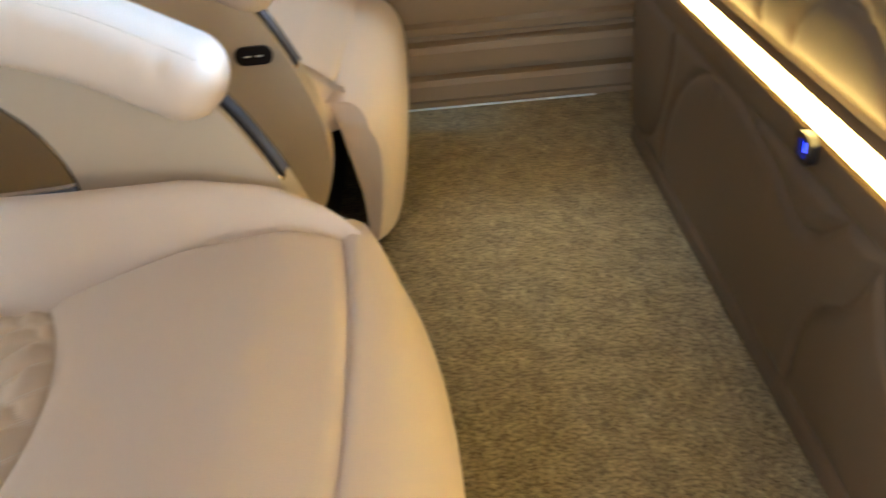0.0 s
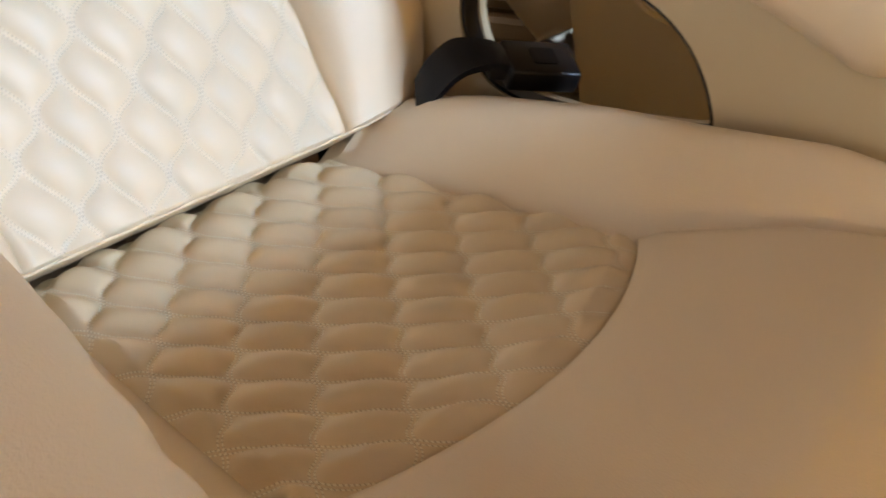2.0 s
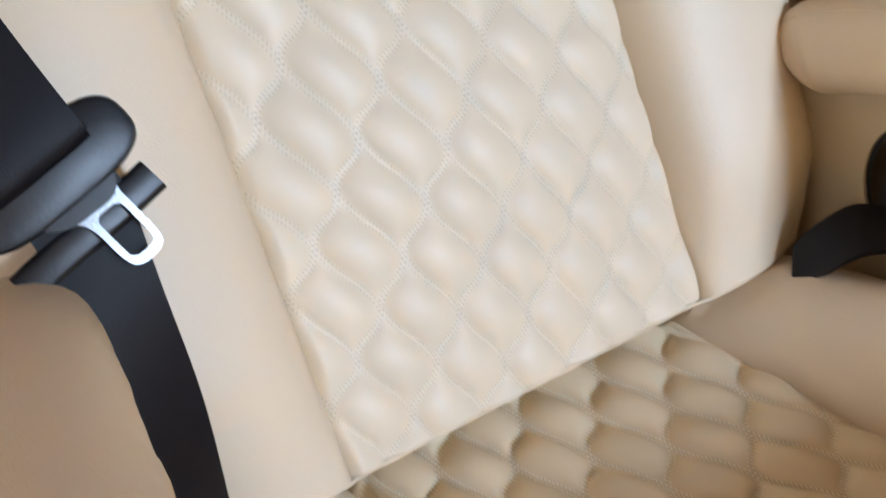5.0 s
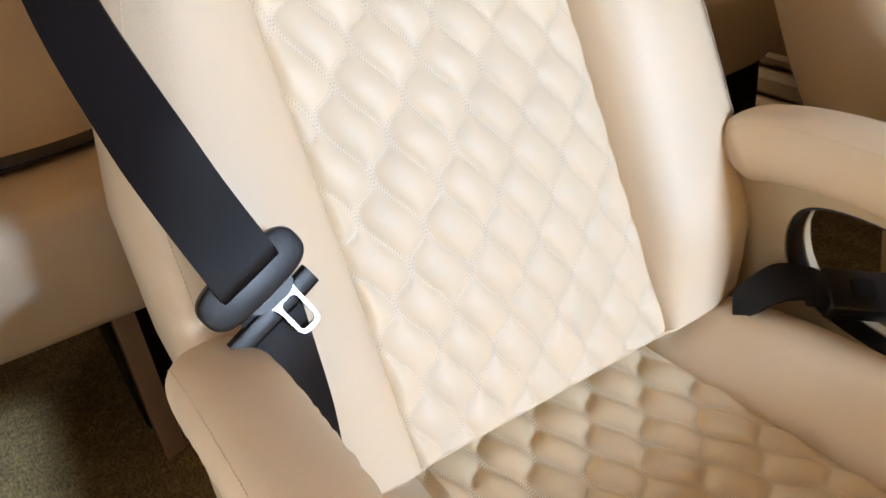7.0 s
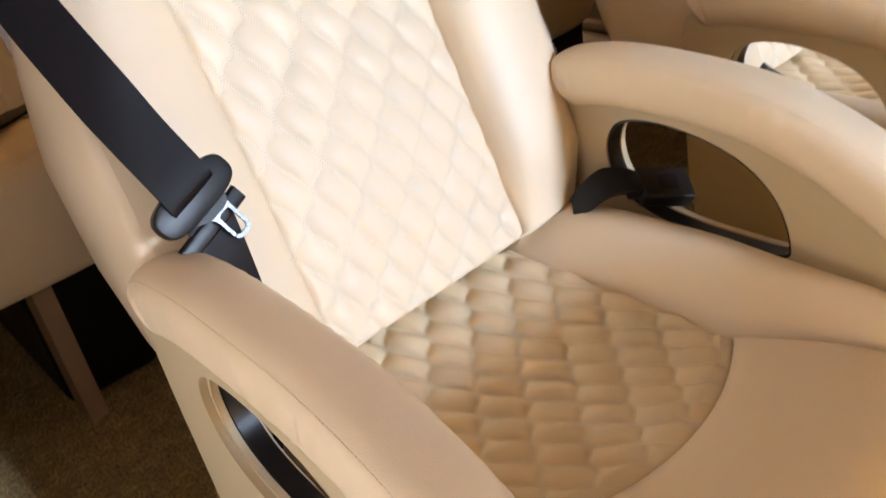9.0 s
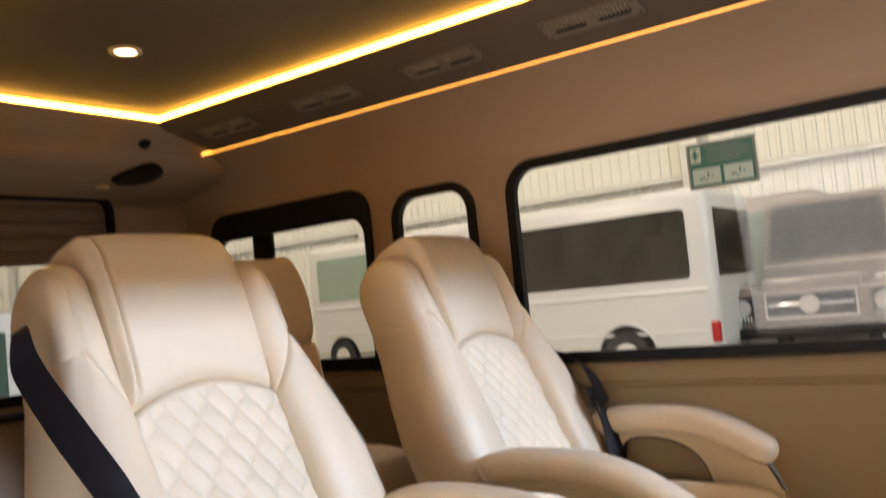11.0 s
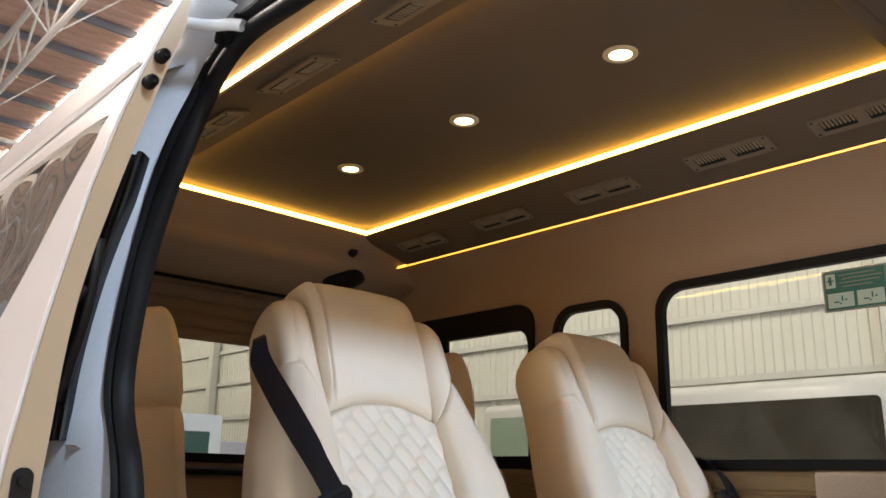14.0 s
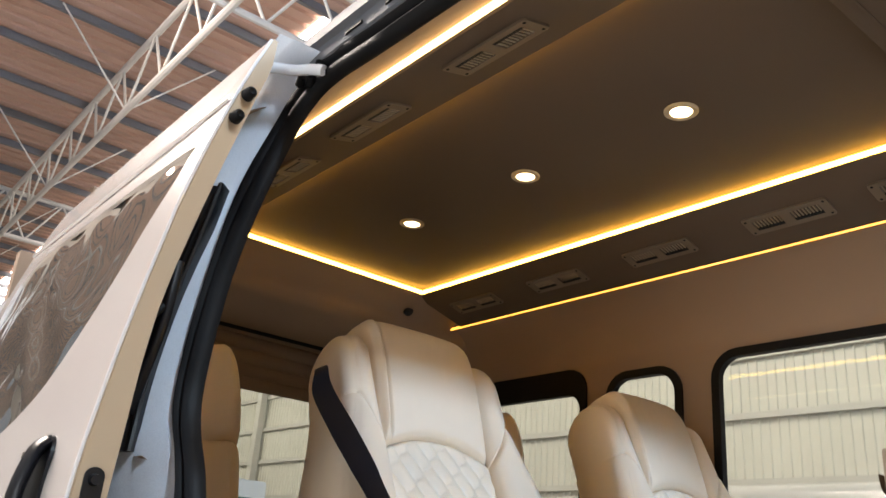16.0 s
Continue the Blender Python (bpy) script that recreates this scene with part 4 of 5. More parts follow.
    ribbon(bm, [put(0, 0.004, -0.004), put(0.004, 0.028, -0.006), on_back(0.16, m * 0.241, 0.079), on_back(0.10, m * 0.241, 0.067), on_back(0.03, m * 0.245, 0.046), on_back(-0.03, m * 0.250, 0.02)], [0.047, 0.048, 0.049, 0.050, 0.050, 0.046],
           [A3, A3, (0.2, m * 0.9, -0.2), (0.35, m * 0.8, -0.1), (0.5, m * 0.7, 0), (0.5, m * 0.7, 0)])
    part("lap_strap", bm, webbing, belt)
    bm = B()
    grid(bm, lambda k, j: put(0.0435 * math.copysign(abs(math.cos(k)) ** 0.55, math.cos(k)) * (1 - 0.10 * j ** 4), 0.001 + 0.018 * math.copysign(abs(math.sin(k)) ** 0.7, math.sin(k)) * (1 - 0.16 * j ** 4), 0.0075 * math.sin(j * math.pi / 2)),
         steps(0, 2 * math.pi, 40), steps(-1, 1, 8))
    for c, j in ((-0.0075, -1), (0.0075, 1)):
        bmesh.ops.contextual_create(bm, geom=[e for e in bm.edges if e.is_boundary and (e.verts[0].co - C0).dot(NORM) * c > 0])
    grip = part("tongue_grip", bm, black_plastic, belt, "black plastic grip of the belt tongue")
    bm = B()
    sweep(bm, [put(-0.026, -0.004, 0.0085), put(0.026, -0.004, 0.0085)], rrect(-0.0016, 0.0016, -0.001, 0.001, 0.0008, 2), up=tuple(NORM))
    part("slot", bm, rubber, grip)
    bm = B()
    TONGUE = cat([(-0.0185, 0.010), (-0.0172, 0.026), (-0.0170, 0.046), (-0.0150, 0.0548), (-0.0070, 0.0570), (0.0010, 0.0548), (0.0030, 0.046), (0.0032, 0.034), (0.0060, 0.026), (0.0150, 0.019), (0.0160, 0.010)], 3, True)
    plate(bm, [tuple(p) for p in TONGUE], [rrect(-0.0137, -0.0003, 0.0285, 0.0528, 0.004)], lambda a2, b2, d2: put(a2, b2, 0.001 + d2), 0.0032)
    metal = part("tongue", bm, belt_steel, belt, "bare steel belt tongue")
    bm = B()
    plate(bm, [tuple(p) for p in cat([(-0.0200, 0.008), (-0.0192, 0.0215), (-0.0120, 0.0262), (-0.0020, 0.0262), (0.0070, 0.0255), (0.0170, 0.0195), (0.0175, 0.008)], 3, True)], [], lambda a2, b2, d2: put(a2, b2, -0.0004 + d2), 0.0062)
    part("moulding", bm, black_plastic, metal, "black moulding round the tongue's root")
    bm = B()
    sweep(bm, [put(-0.034, 0.030, -0.008), put(-0.010, 0.031, -0.007), put(0.022, 0.031, -0.007), put(0.042, 0.032, -0.008)], rrect(-0.0085, 0.0085, -0.004, 0.004, 0.003, 3), up=tuple(NORM))
    part("belt_slider", bm, black_plastic, belt)
    k = side
    lng = V((0.53, 0.824 * k, -0.206)).normalized()
    upn = V((0.452, -0.068 * k, 0.892))
    upn = (upn - lng * upn.dot(lng)).normalized()
    wid = upn.cross(lng)
    at = Matrix.Translation(V((-0.3215, k * 0.292, 0.3505)) - upn * 0.0115) @ Matrix((lng, wid, upn)).transposed().to_4x4()
    bm = B()
    box(bm, -0.034, 0.034, -0.0235, 0.0235, -0.0115, 0.0115, 0.0035, 3)
    box(bm, -0.050, -0.030, -0.014, 0.014, -0.008, 0.006, 0.003, 2)
    bm.transform(at)
    bk = part("buckle", bm, black_plastic, seat, "black seat belt buckle")
    bm = B()
    plate(bm, rrect(-0.010, 0.014, -0.011, 0.011, 0.003), [], lambda a2, b2, d2: at @ V((a2, b2, 0.0112 + d2)), 0.0014)
    part("release_button", bm, rubber, bk)
    bm = B()
    ribbon(bm, [(-0.402, k * 0.212, 0.322), (-0.388, k * 0.220, 0.342), (-0.372, k * 0.236, 0.358), (-0.352, k * 0.256, 0.358), (-0.342, k * 0.266, 0.352)], [0.036, 0.038, 0.038, 0.034, 0.030],
           [(0.35, -k * 0.35, -0.85), (0.45, -k * 0.35, -0.80), (0.60, -k * 0.45, -0.60), (0.70, -k * 0.58, -0.42), tuple(wid * -1 if wid.z > 0 else wid)], 0.004)
    part("buckle_strap", bm, webbing, bk)
    return seat


make_captain_seat(-0.293, 1, "cream quilted leather captain seat by the open door")
make_captain_seat(0.587, -1, "cream quilted leather captain seat beside the far window")


def make_rear_seat(y, narrow, base):
    seat = thing("passenger_seat", "cream leather rear bench seat with a quilted cushion", "seat", (0, y, 0), "rear seats")
    dx = -0.70
    W = 0.225

    def f(a, v):
        prof = cat([(-0.02, -0.02), (0.1, 0.03), (0.25, 0.02), (0.43, 0.022), (0.462, -0.008), (0.50, 0.026), (0.66, 0.04), (0.735, 0.02), (0.755, -0.03), (0.73, -0.09), (0.4, -0.10), (0.0, -0.10)], 5)
        i = v * (len(prof) - 1)
        k = min(int(i), len(prof) - 2)
        s, h = prof[k] * (1 - i + k) + prof[k + 1] * (i - k)
        e = abs(a)
        h = -0.04 + (h + 0.04) * (1 - e ** 5) ** 0.2 if e < 1 else -0.04
        h += 0.02 * math.exp(-((e - 0.8) / 0.12) ** 2) * (1 if h > 0 else 0)
        w = W * (1 - 0.12 * max(0, (s - 0.5) / 0.25) ** 2 - narrow * max(0, 1 - s / 0.6))
        p = on_back(s, a * w, h)
        return V((p.x + dx + 0.12 * s, p.y, p.z + 0.032))

    bm = B()
    grid(bm, f, [math.sin(math.pi / 2 * i / 14) for i in range(-14, 15)], steps(0, 1, 50))
    part("backrest", bm, leather, seat)
    bm = B()

    def g(a, v):
        prof = cat([(-1.17, 0.37), (-1.10, 0.40), (-1.00, 0.405), (-0.95, 0.395), (-0.925, 0.36), (-0.93, 0.26), (-0.945, 0.215), (-1.0, 0.205), (-1.17, 0.21)], 5)
        i = v * (len(prof) - 1)
        k = min(int(i), len(prof) - 2)
        x, z = prof[k] * (1 - i + k) + prof[k + 1] * (i - k)
        e = abs(a)
        z = 0.30 + (z - 0.30) * ((1 - e ** 7) ** (1 / 7) if e < 1 else 0.0)
        return V((x, a * 0.235, z + 0.045 + (0.006 * puff(*quilt_seat(x, a * 0.235), SEAT_GAPS) if e < 0.75 and z > 0.39 else 0)))

    grid(bm, g, [math.sin(math.pi / 2 * i / 26) for i in range(-26, 27)], steps(0, 1, 60))
    part("cushion", bm, leather, seat)
    for yy in (-0.20, 0.08):
        bm = B()
        grid(bm, lambda k, z: V(((-0.955, -0.962, -1.10, -1.105)[k], yy + (-0.014, 0.016, 0.016, -0.014)[k], z)), [0, 1, 2, 3, 0], [0.0, 0.15, 0.27])
        part("leg", bm, trim_brown, seat, "brown leg panel")
    line = [V((-0.9262, 0.225 * k, 0.405 - 0.012 * abs(k) ** 8)) for k in steps(-0.92, 0.92, 30)]
    for o in (0.0, 0.006):
        part("stitching", stitch_mesh([[p - V((o * 0.4, 0, o)) for p in line]], V((0.8, 0, 0.6))), thread, seat)
    bm = B()
    ribbon(bm, [(-1.13, -0.20, 0.452), (-1.07, -0.12, 0.460), (-1.05, 0.0, 0.463), (-1.06, 0.12, 0.460), (-1.13, 0.21, 0.450)], [0.045, 0.047, 0.047, 0.047, 0.045], [(1, 0, 0.05)] * 5, 0.002)
    belt = part("lap_belt", bm, webbing, seat, "black lap belt lying on the cushion")
    bm = B()
    box(bm, -1.085, -1.025, -0.075, 0.005, 0.458, 0.480, 0.006, 2)
    part("buckle", bm, black_plastic, belt)
    # base widened and blackened to stand in for the shade under the bench
    bm = B()
    box(bm, -1.40, -1.01, base[0], base[1], 0.0, 0.25, 0.02, 3)
    part("plinth", bm, rubber, seat, "seat base in black, widened to fill the dark gap under the bench")
    return seat


make_rear_seat(-0.672, 0.0, (0.06, 0.22))
make_rear_seat(0.415, 0.35, (-0.20, 0.30))

# ---------- front bulkhead with its lit ledge ----------
bm = B()
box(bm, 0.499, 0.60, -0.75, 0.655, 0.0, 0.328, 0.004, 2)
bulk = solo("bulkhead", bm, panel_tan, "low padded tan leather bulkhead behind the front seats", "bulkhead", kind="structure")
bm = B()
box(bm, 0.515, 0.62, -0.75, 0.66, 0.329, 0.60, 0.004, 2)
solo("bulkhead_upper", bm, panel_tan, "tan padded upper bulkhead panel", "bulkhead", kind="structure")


def pressed(y, z, curves, lines):
    """How far the padding stands proud: zero in the pressed grooves, one on the fields."""
    d = min(abs(z - a) for a in lines)
    if lines[0] < z < lines[-1]:
        q = np.array((y, z))
        for c in curves:
            near = np.min(np.sum((c - q) ** 2, axis=1)) ** 0.5
            d = min(d, float(near))
    return 1 - 0.72 * math.exp(-(d / 0.0052) ** 2) - 0.28 * math.exp(-(d / 0.018) ** 2)


# the fields meet in S-shaped grooves, mirrored from one field to the next
ARC = [(0.425, 0.262), (0.432, 0.215), (0.475, 0.120), (0.530, 0.062), (0.610, 0.032)]
HOOP = [(0.235, 0.250), (0.285, 0.250), (0.335, 0.228), (0.392, 0.185), (0.437, 0.120), (0.452, 0.070), (0.440, 0.034)]
DIP = [(0.176, 0.262), (0.146, 0.256), (0.060, 0.238), (0.015, 0.218), (-0.014, 0.211), (-0.048, 0.224), (-0.070, 0.242), (-0.092, 0.262)]
HOOK = [(-0.030, 0.034), (-0.039, 0.083), (-0.051, 0.127), (-0.072, 0.159), (-0.112, 0.190), (-0.137, 0.231), (-0.150, 0.262)]
FACE = [cat(c, 12) for c in (ARC, HOOP, DIP, HOOK, [(-0.30 - a, b) for a, b in HOOK], [(-0.30 - a * 0.9, b) for a, b in HOOP])]
HIGH = [cat([(0.100 * sg + o, 0.344), (0.090 * sg + o, 0.372), (0.045 * sg + o, 0.404), (-0.030 * sg + o, 0.417)], 12) for o in (-0.56, -0.28, 0.0, 0.28, 0.56) for sg in (1, -1)]
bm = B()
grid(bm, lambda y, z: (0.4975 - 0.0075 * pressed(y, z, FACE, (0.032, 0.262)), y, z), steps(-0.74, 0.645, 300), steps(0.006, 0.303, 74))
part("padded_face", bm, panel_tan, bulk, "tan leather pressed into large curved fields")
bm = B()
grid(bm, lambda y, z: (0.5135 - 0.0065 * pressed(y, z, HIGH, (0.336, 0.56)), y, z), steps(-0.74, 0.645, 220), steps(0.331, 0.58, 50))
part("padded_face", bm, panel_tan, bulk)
usb = thing("usb_socket", "black usb socket lit blue on the bulkhead", "socket")
bm = B()
plate(bm, rrect(-0.032, -0.003, 0.279, 0.308, 0.010), [rrect(-0.025, -0.010, 0.285, 0.302, 0.004)], lambda a, b, d: (0.4815 + d, a, b), 0.008)
part("surround", bm, black_plastic, usb)
bm = B()
box(bm, 0.4862, 0.4885, -0.0235, -0.0115, 0.287, 0.300)
part("lit_ports", bm, usb_glow, usb, "ports glowing blue")
strip("light_strip", (0.494, -0.75, 0.3195), (0.494, 0.640, 0.3195), (0.005, 0), 0.0080, led_ledge, "bright strip light along the bulkhead's ledge")

# ---------- downlights and vents ----------
def make_downlight(x, y):
    d = thing("downlight", "round recessed downlight with a pale rim", "ceiling light", (x, y, CZ), "downlights")
    bm = B()
    prof = [(0.040, -0.001), (0.040, -0.004), (0.036, -0.007), (0.027, -0.006), (0.025, -0.002)]
    grid(bm, lambda k, a: (prof[k][0] * math.cos(a), prof[k][0] * math.sin(a), prof[k][1]), list(range(5)), steps(0, 2 * math.pi, 32))
    part("rim", bm, seat_shell, d)
    bm = B()
    bmesh.ops.create_circle(bm, cap_ends=True, segments=32, radius=0.026, matrix=Matrix.Translation((0, 0, -0.004)))
    part("lens", bm, lamp_glow, d, "glowing lens")
    return d


first = make_downlight(-1.203, 0.0)
for x in (-0.685, -0.172):
    copy_thing(first, pose(x, 0, CZ))


def make_vent():
    v = thing("air_vent", "pair of louvred air vents in a beige plate", "air vent", (0, 0, 0), "air vents")
    bm = B()
    holes = [rrect(c - 0.041, c + 0.041, -0.021, 0.021, 0.003, 2) for c in (-0.056, 0.056)]
    plate(bm, rrect(-0.122, 0.122, -0.037, 0.037, 0.008, 3), holes, lambda a, b, d: (a, b, d - 0.004), 0.006)
    part("frame", bm, vent_plastic, v)
    bm = B()
    box(bm, -0.115, 0.115, -0.03, 0.03, 0.012, 0.014)
    part("backing", bm, rubber, v)
    for c in (-0.056, 0.056):
        for k in range(8):
            bm = B()
            box(bm, -0.0011, 0.0011, -0.020, 0.010, -0.0040, -0.0008)
            bm.transform(Matrix.Translation((c - 0.035 + 0.0100 * k, 0, 0.001)) @ pose(0, 0, 0, 0, 14, 0))
            part("slat", bm, slat_plastic, v)
        bm = B()
        box(bm, c - 0.041, c + 0.041, 0.011, 0.021, -0.003, 0.0)
        part("flap", bm, rubber, v)
    for sx in (-1, 1):
        for sy in (-1, 1):
            bm = B()
            bmesh.ops.create_uvsphere(bm, u_segments=8, v_segments=5, radius=0.004, matrix=Matrix.Translation((sx * 0.112, sy * 0.027, -0.004)) @ Matrix.Diagonal((1, 1, 0.5, 1)))
            part("screw", bm, rubber, v)
    return v


tilt = math.degrees(math.atan2(1.493 - 1.430, 0.672 - 0.440))
vent = make_vent()
spots = [(x, 1) for x in (-1.500, -1.076, -0.647, -0.221, 0.130)] + [(x, -1) for x in (-1.500, -1.066, -0.672, -0.240, 0.170)]
for i, (x, side) in enumerate(spots):
    m = Matrix.Translation((x, side * 0.556 if side > 0 else -0.536, 1.4595 if side > 0 else 1.4645)) @ pose(0, 0, 0, -side * tilt, 0, 0) @ pose(0, 0, 0, 0, 0, 0 if side > 0 else 180)
    if i == 0:
        vent.matrix_basis = m
    else:
        copy_thing(vent, m)

# ---------- sign on the window ----------
sg = thing("exit_sign", "green and white emergency exit sticker on the window", "sign")
bm = B()
box(bm, -0.155, 0.020, 0.9140, 0.9150, 1.060, 1.178)
part("sheet", bm, sign_grey, sg)
bm = B()
box(bm, -0.149, 0.014, 0.9125, 0.9136, 1.066, 1.172)
part("green_field", bm, green_sign, sg)
bm = B()
box(bm, -0.145, -0.118, 0.9112, 0.9122, 1.128, 1.168)
part("white_field", bm, sign_pale, sg)
for k in range(2):
    bm = B()
    box(bm, -0.143 + 0.080 * k, -0.072 + 0.080 * k, 0.9112, 0.9122, 1.071, 1.112)
    part("white_field", bm, sign_pale, sg)
bm = B()
for k, (a, b) in enumerate(((-0.108, -0.010), (-0.100, 0.006), (-0.108, 0.0), (-0.100, -0.02))):
    box(bm, a, b, 0.9116, 0.9122, 1.160 - 0.011 * k, 1.1632 - 0.011 * k)
part("writing_bars", bm, sign_grey, sg)
for k in range(2):
    bm = B()
    for dx, dz, w, h in ((-0.012, -0.005, 0.014, 0.004), (0.004, 0.004, 0.004, 0.014), (0.014, 0.0, 0.006, 0.004), (-0.002, -0.010, 0.005, 0.004)):
        box(bm, -0.107 + 0.080 * k + dx - w / 2, -0.107 + 0.080 * k + dx + w / 2, 0.9100, 0.9110, 1.0915 + dz - h / 2, 1.0915 + dz + h / 2)
    part("pictogram", bm, green_sign, sg)
bm = B()
box(bm, -0.136, -0.128, 0.9100, 0.9110, 1.136, 1.160)
box(bm, -0.142, -0.122, 0.9100, 0.9110, 1.146, 1.150)
part("pictogram", bm, green_sign, sg)

# ---------- door opening, pillar and sliding door ----------
SEAL = cat([(1.0, -0.728, 1.402), (0.3, -0.728, 1.405), (-0.31, -0.725, 1.418), (-0.53, -0.724, 1.424), (-0.605, -0.736, 1.380), (-0.622, -0.752, 1.32), (-0.645, -0.783, 1.187), (-0.666, -0.797, 1.10),
            (-0.685, -0.811, 0.985), (-0.684, -0.824, 0.85), (-0.676, -0.830, 0.75), (-0.643, -0.834, 0.678), (-0.585, -0.837, 0.60), (-0.552, -0.838, 0.51), (-0.540, -0.84, 0.35), (-0.53, -0.84, 0.0)], 6)
OUTER = cat([(1.0, -0.745, 1.462), (0.3, -0.745, 1.466), (-0.305, -0.742, 1.474), (-0.54, -0.738, 1.490), (-0.645, -0.748, 1.440), (-0.672, -0.770, 1.355), (-0.700, -0.800, 1.247), (-0.715, -0.821, 1.134),
             (-0.715, -0.840, 1.0), (-0.718, -0.852, 0.88), (-0.716, -0.858, 0.79), (-0.698, -0.862, 0.718), (-0.635, -0.866, 0.63), (-0.597, -0.868, 0.54), (-0.58, -0.87, 0.35), (-0.57, -0.87, 0.0)], 6)
n = len(SEAL)
bm = B()
SEC = [(0.03, 0.008), (-0.02, -0.004), (0.06, -0.016), (0.30, -0.020), (0.50, -0.010), (0.56, 0.004), (0.62, -0.010), (0.82, -0.014), (0.98, -0.006), (1.02, 0.02)]
grid(bm, lambda i, k: V(SEAL[i] + (OUTER[i] - SEAL[i]) * SEC[k][0]) + V((0, SEC[k][1], 0)), list(range(n)), list(range(len(SEC))))
solo("door_seal", bm, rubber, "thick black rubber seal round the sliding door opening", "door seal", kind="structure", sharp=60)
PILL = cat([(-0.60, -0.775, 1.530), (-0.70, -0.770, 1.515), (-0.765, -0.775, 1.47), (-0.784, -0.802, 1.36), (-0.785, -0.838, 1.209), (-0.815, -0.865, 1.0), (-0.815, -0.884, 0.86), (-0.835, -0.894, 0.70), (-0.865, -0.905, 0.60), (-0.875, -0.91, 0.3), (-0.875, -0.91, -0.2)], 6)
INN = cat([(-0.54, -0.738, 1.488), (-0.61, -0.742, 1.472), (-0.665, -0.760, 1.40), (-0.698, -0.795, 1.265), (-0.714, -0.820, 1.140), (-0.714, -0.840, 1.0), (-0.717, -0.853, 0.86), (-0.697, -0.862, 0.718), (-0.63, -0.866, 0.62), (-0.58, -0.87, 0.3), (-0.57, -0.87, -0.2)], 6)
PSEC = [(-0.03, 0.03), (0.0, 0.002), (0.05, -0.003), (0.12, -0.0085), (0.22, -0.0145), (0.34, -0.0205), (0.48, -0.026), (0.64, -0.0295), (0.92, -0.030), (1.06, -0.02), (1.15, 0.01), (2.2, 0.02)]
bm = B()
grid(bm, lambda i, k: V(INN[i] + (PILL[i] - INN[i]) * PSEC[k][0]) + V((0, PSEC[k][1], 0)), list(range(len(INN))), list(range(len(PSEC))))
solo("door_pillar", bm, pillar_paint, "white painted rounded pillar of the door opening", "door frame", kind="structure", sharp=30)
bm = B()
grid(bm, lambda x, k: (x, *((-0.738, 1.470), (-0.752, 1.478), (-0.758, 1.505), (-0.772, 1.510), (-0.775, 1.530))[k]), [-0.60, 1.0], list(range(5)))
rail = solo("door_rail", bm, purlin_steel, "grey slotted rail over the sliding door opening", "door rail", kind="structure", sharp=20)
bm = B()
for x in (-0.42, -0.28, -0.05, 0.10, 0.33):
    box(bm, x - 0.03, x + 0.03, -0.7595, -0.755, 1.486, 1.493)
part("slots", bm, rubber, rail)
# black channel between pillar and door
bm = B()
CHR = cat([(-0.686, -0.860, 1.190), (-0.696, -0.871, 1.109), (-0.722, -0.888, 0.977), (-0.730, -0.899, 0.90), (-0.738, -0.908, 0.80), (-0.740, -0.912, 0.728), (-0.728, -0.920, 0.640)], 6)
CHS = [(-0.030, 0.030), (-0.004, 0.003), (-0.005, -0.003), (-0.012, -0.004), (-0.018, 0.004), (-0.026, 0.004), (-0.032, -0.006), (-0.050, -0.008), (-0.120, -0.004), (-0.150, 0.030)]
grid(bm, lambda i, k: V(CHR[i]) + V((CHS[k][0], CHS[k][1], 0)), list(range(len(CHR))), list(range(len(CHS))))
for r in (0, len(CHR) - 1):
    bm.faces.new([bm.verts.new(V(CHR[r]) + V((a, b, 0))) for a, b in CHS])
solo("door_channel", bm, black_plastic, "black plastic channel on the door pillar", "door trim", kind="structure")
# roller arm at the pillar's top
arm = thing("roller_arm", "white steel roller arm of the sliding door", "door arm")
bm = B()
sweep(bm, cat([(-0.645, -0.855, 1.448), (-0.630, -0.825, 1.458), (-0.600, -0.790, 1.454), (-0.560, -0.765, 1.450), (-0.53, -0.752, 1.440)], 5), ellipse(0.009, 0.013, 10), up=(0, 0, 1))
part("arm", bm, white_paint, arm)
for p in ((-0.640, -0.850, 1.462), (-0.555, -0.752, 1.462), (-0.600, -0.765, 1.440), (-0.575, -0.755, 1.434)):
    bm = B()
    bmesh.ops.create_cone(bm, cap_ends=True, segments=14, radius1=0.011, radius2=0.009, depth=0.024, matrix=Matrix.Translation(p) @ pose(0, 0, 0, 20, 70, 0))
    part("roller", bm, rubber, arm, "black roller")


def DOOR_OUT(z):
    return lerp_table(z, [-0.4, 0.3, 0.507, 0.608, 0.696, 0.789, 0.907, 1.066, 1.196, 1.304, 1.406, 1.50], [-1.06, -1.062, -1.056, -1.049, -1.038, -1.026, -1.007, -0.979, -0.948, -0.918, -0.886, -0.852])


def DOOR_IN(z):
    return lerp_table(z, [-0.4, 0.3, 0.56, 0.63, 0.758, 0.855, 0.947, 1.07, 1.165, 1.30, 1.37, 1.42, 1.50], [-0.992, -0.992, -0.990, -0.986, -0.981, -0.973, -0.958, -0.931, -0.909, -0.875, -0.857, -0.842, -0.838])


door = thing("sliding_door", "white sliding door slid back beside the van", "van door")
DZ = [-0.30, 0.0, 0.3, 0.5, 0.6, 0.7, 0.8, 0.9, 1.0, 1.1, 1.2, 1.25, 1.3, 1.35, 1.4, 1.45, 1.495]
DWIN = cat([(-0.672, 1.205), (-0.70, 1.12), (-0.775, 0.98), (-0.88, 0.85), (-1.02, 0.745), (-1.30, 0.665), (-1.70, 0.640), (-1.88, 0.70), (-1.90, 1.0), (-1.86, 1.245), (-1.30, 1.262), (-0.72, 1.240)], 4, True)
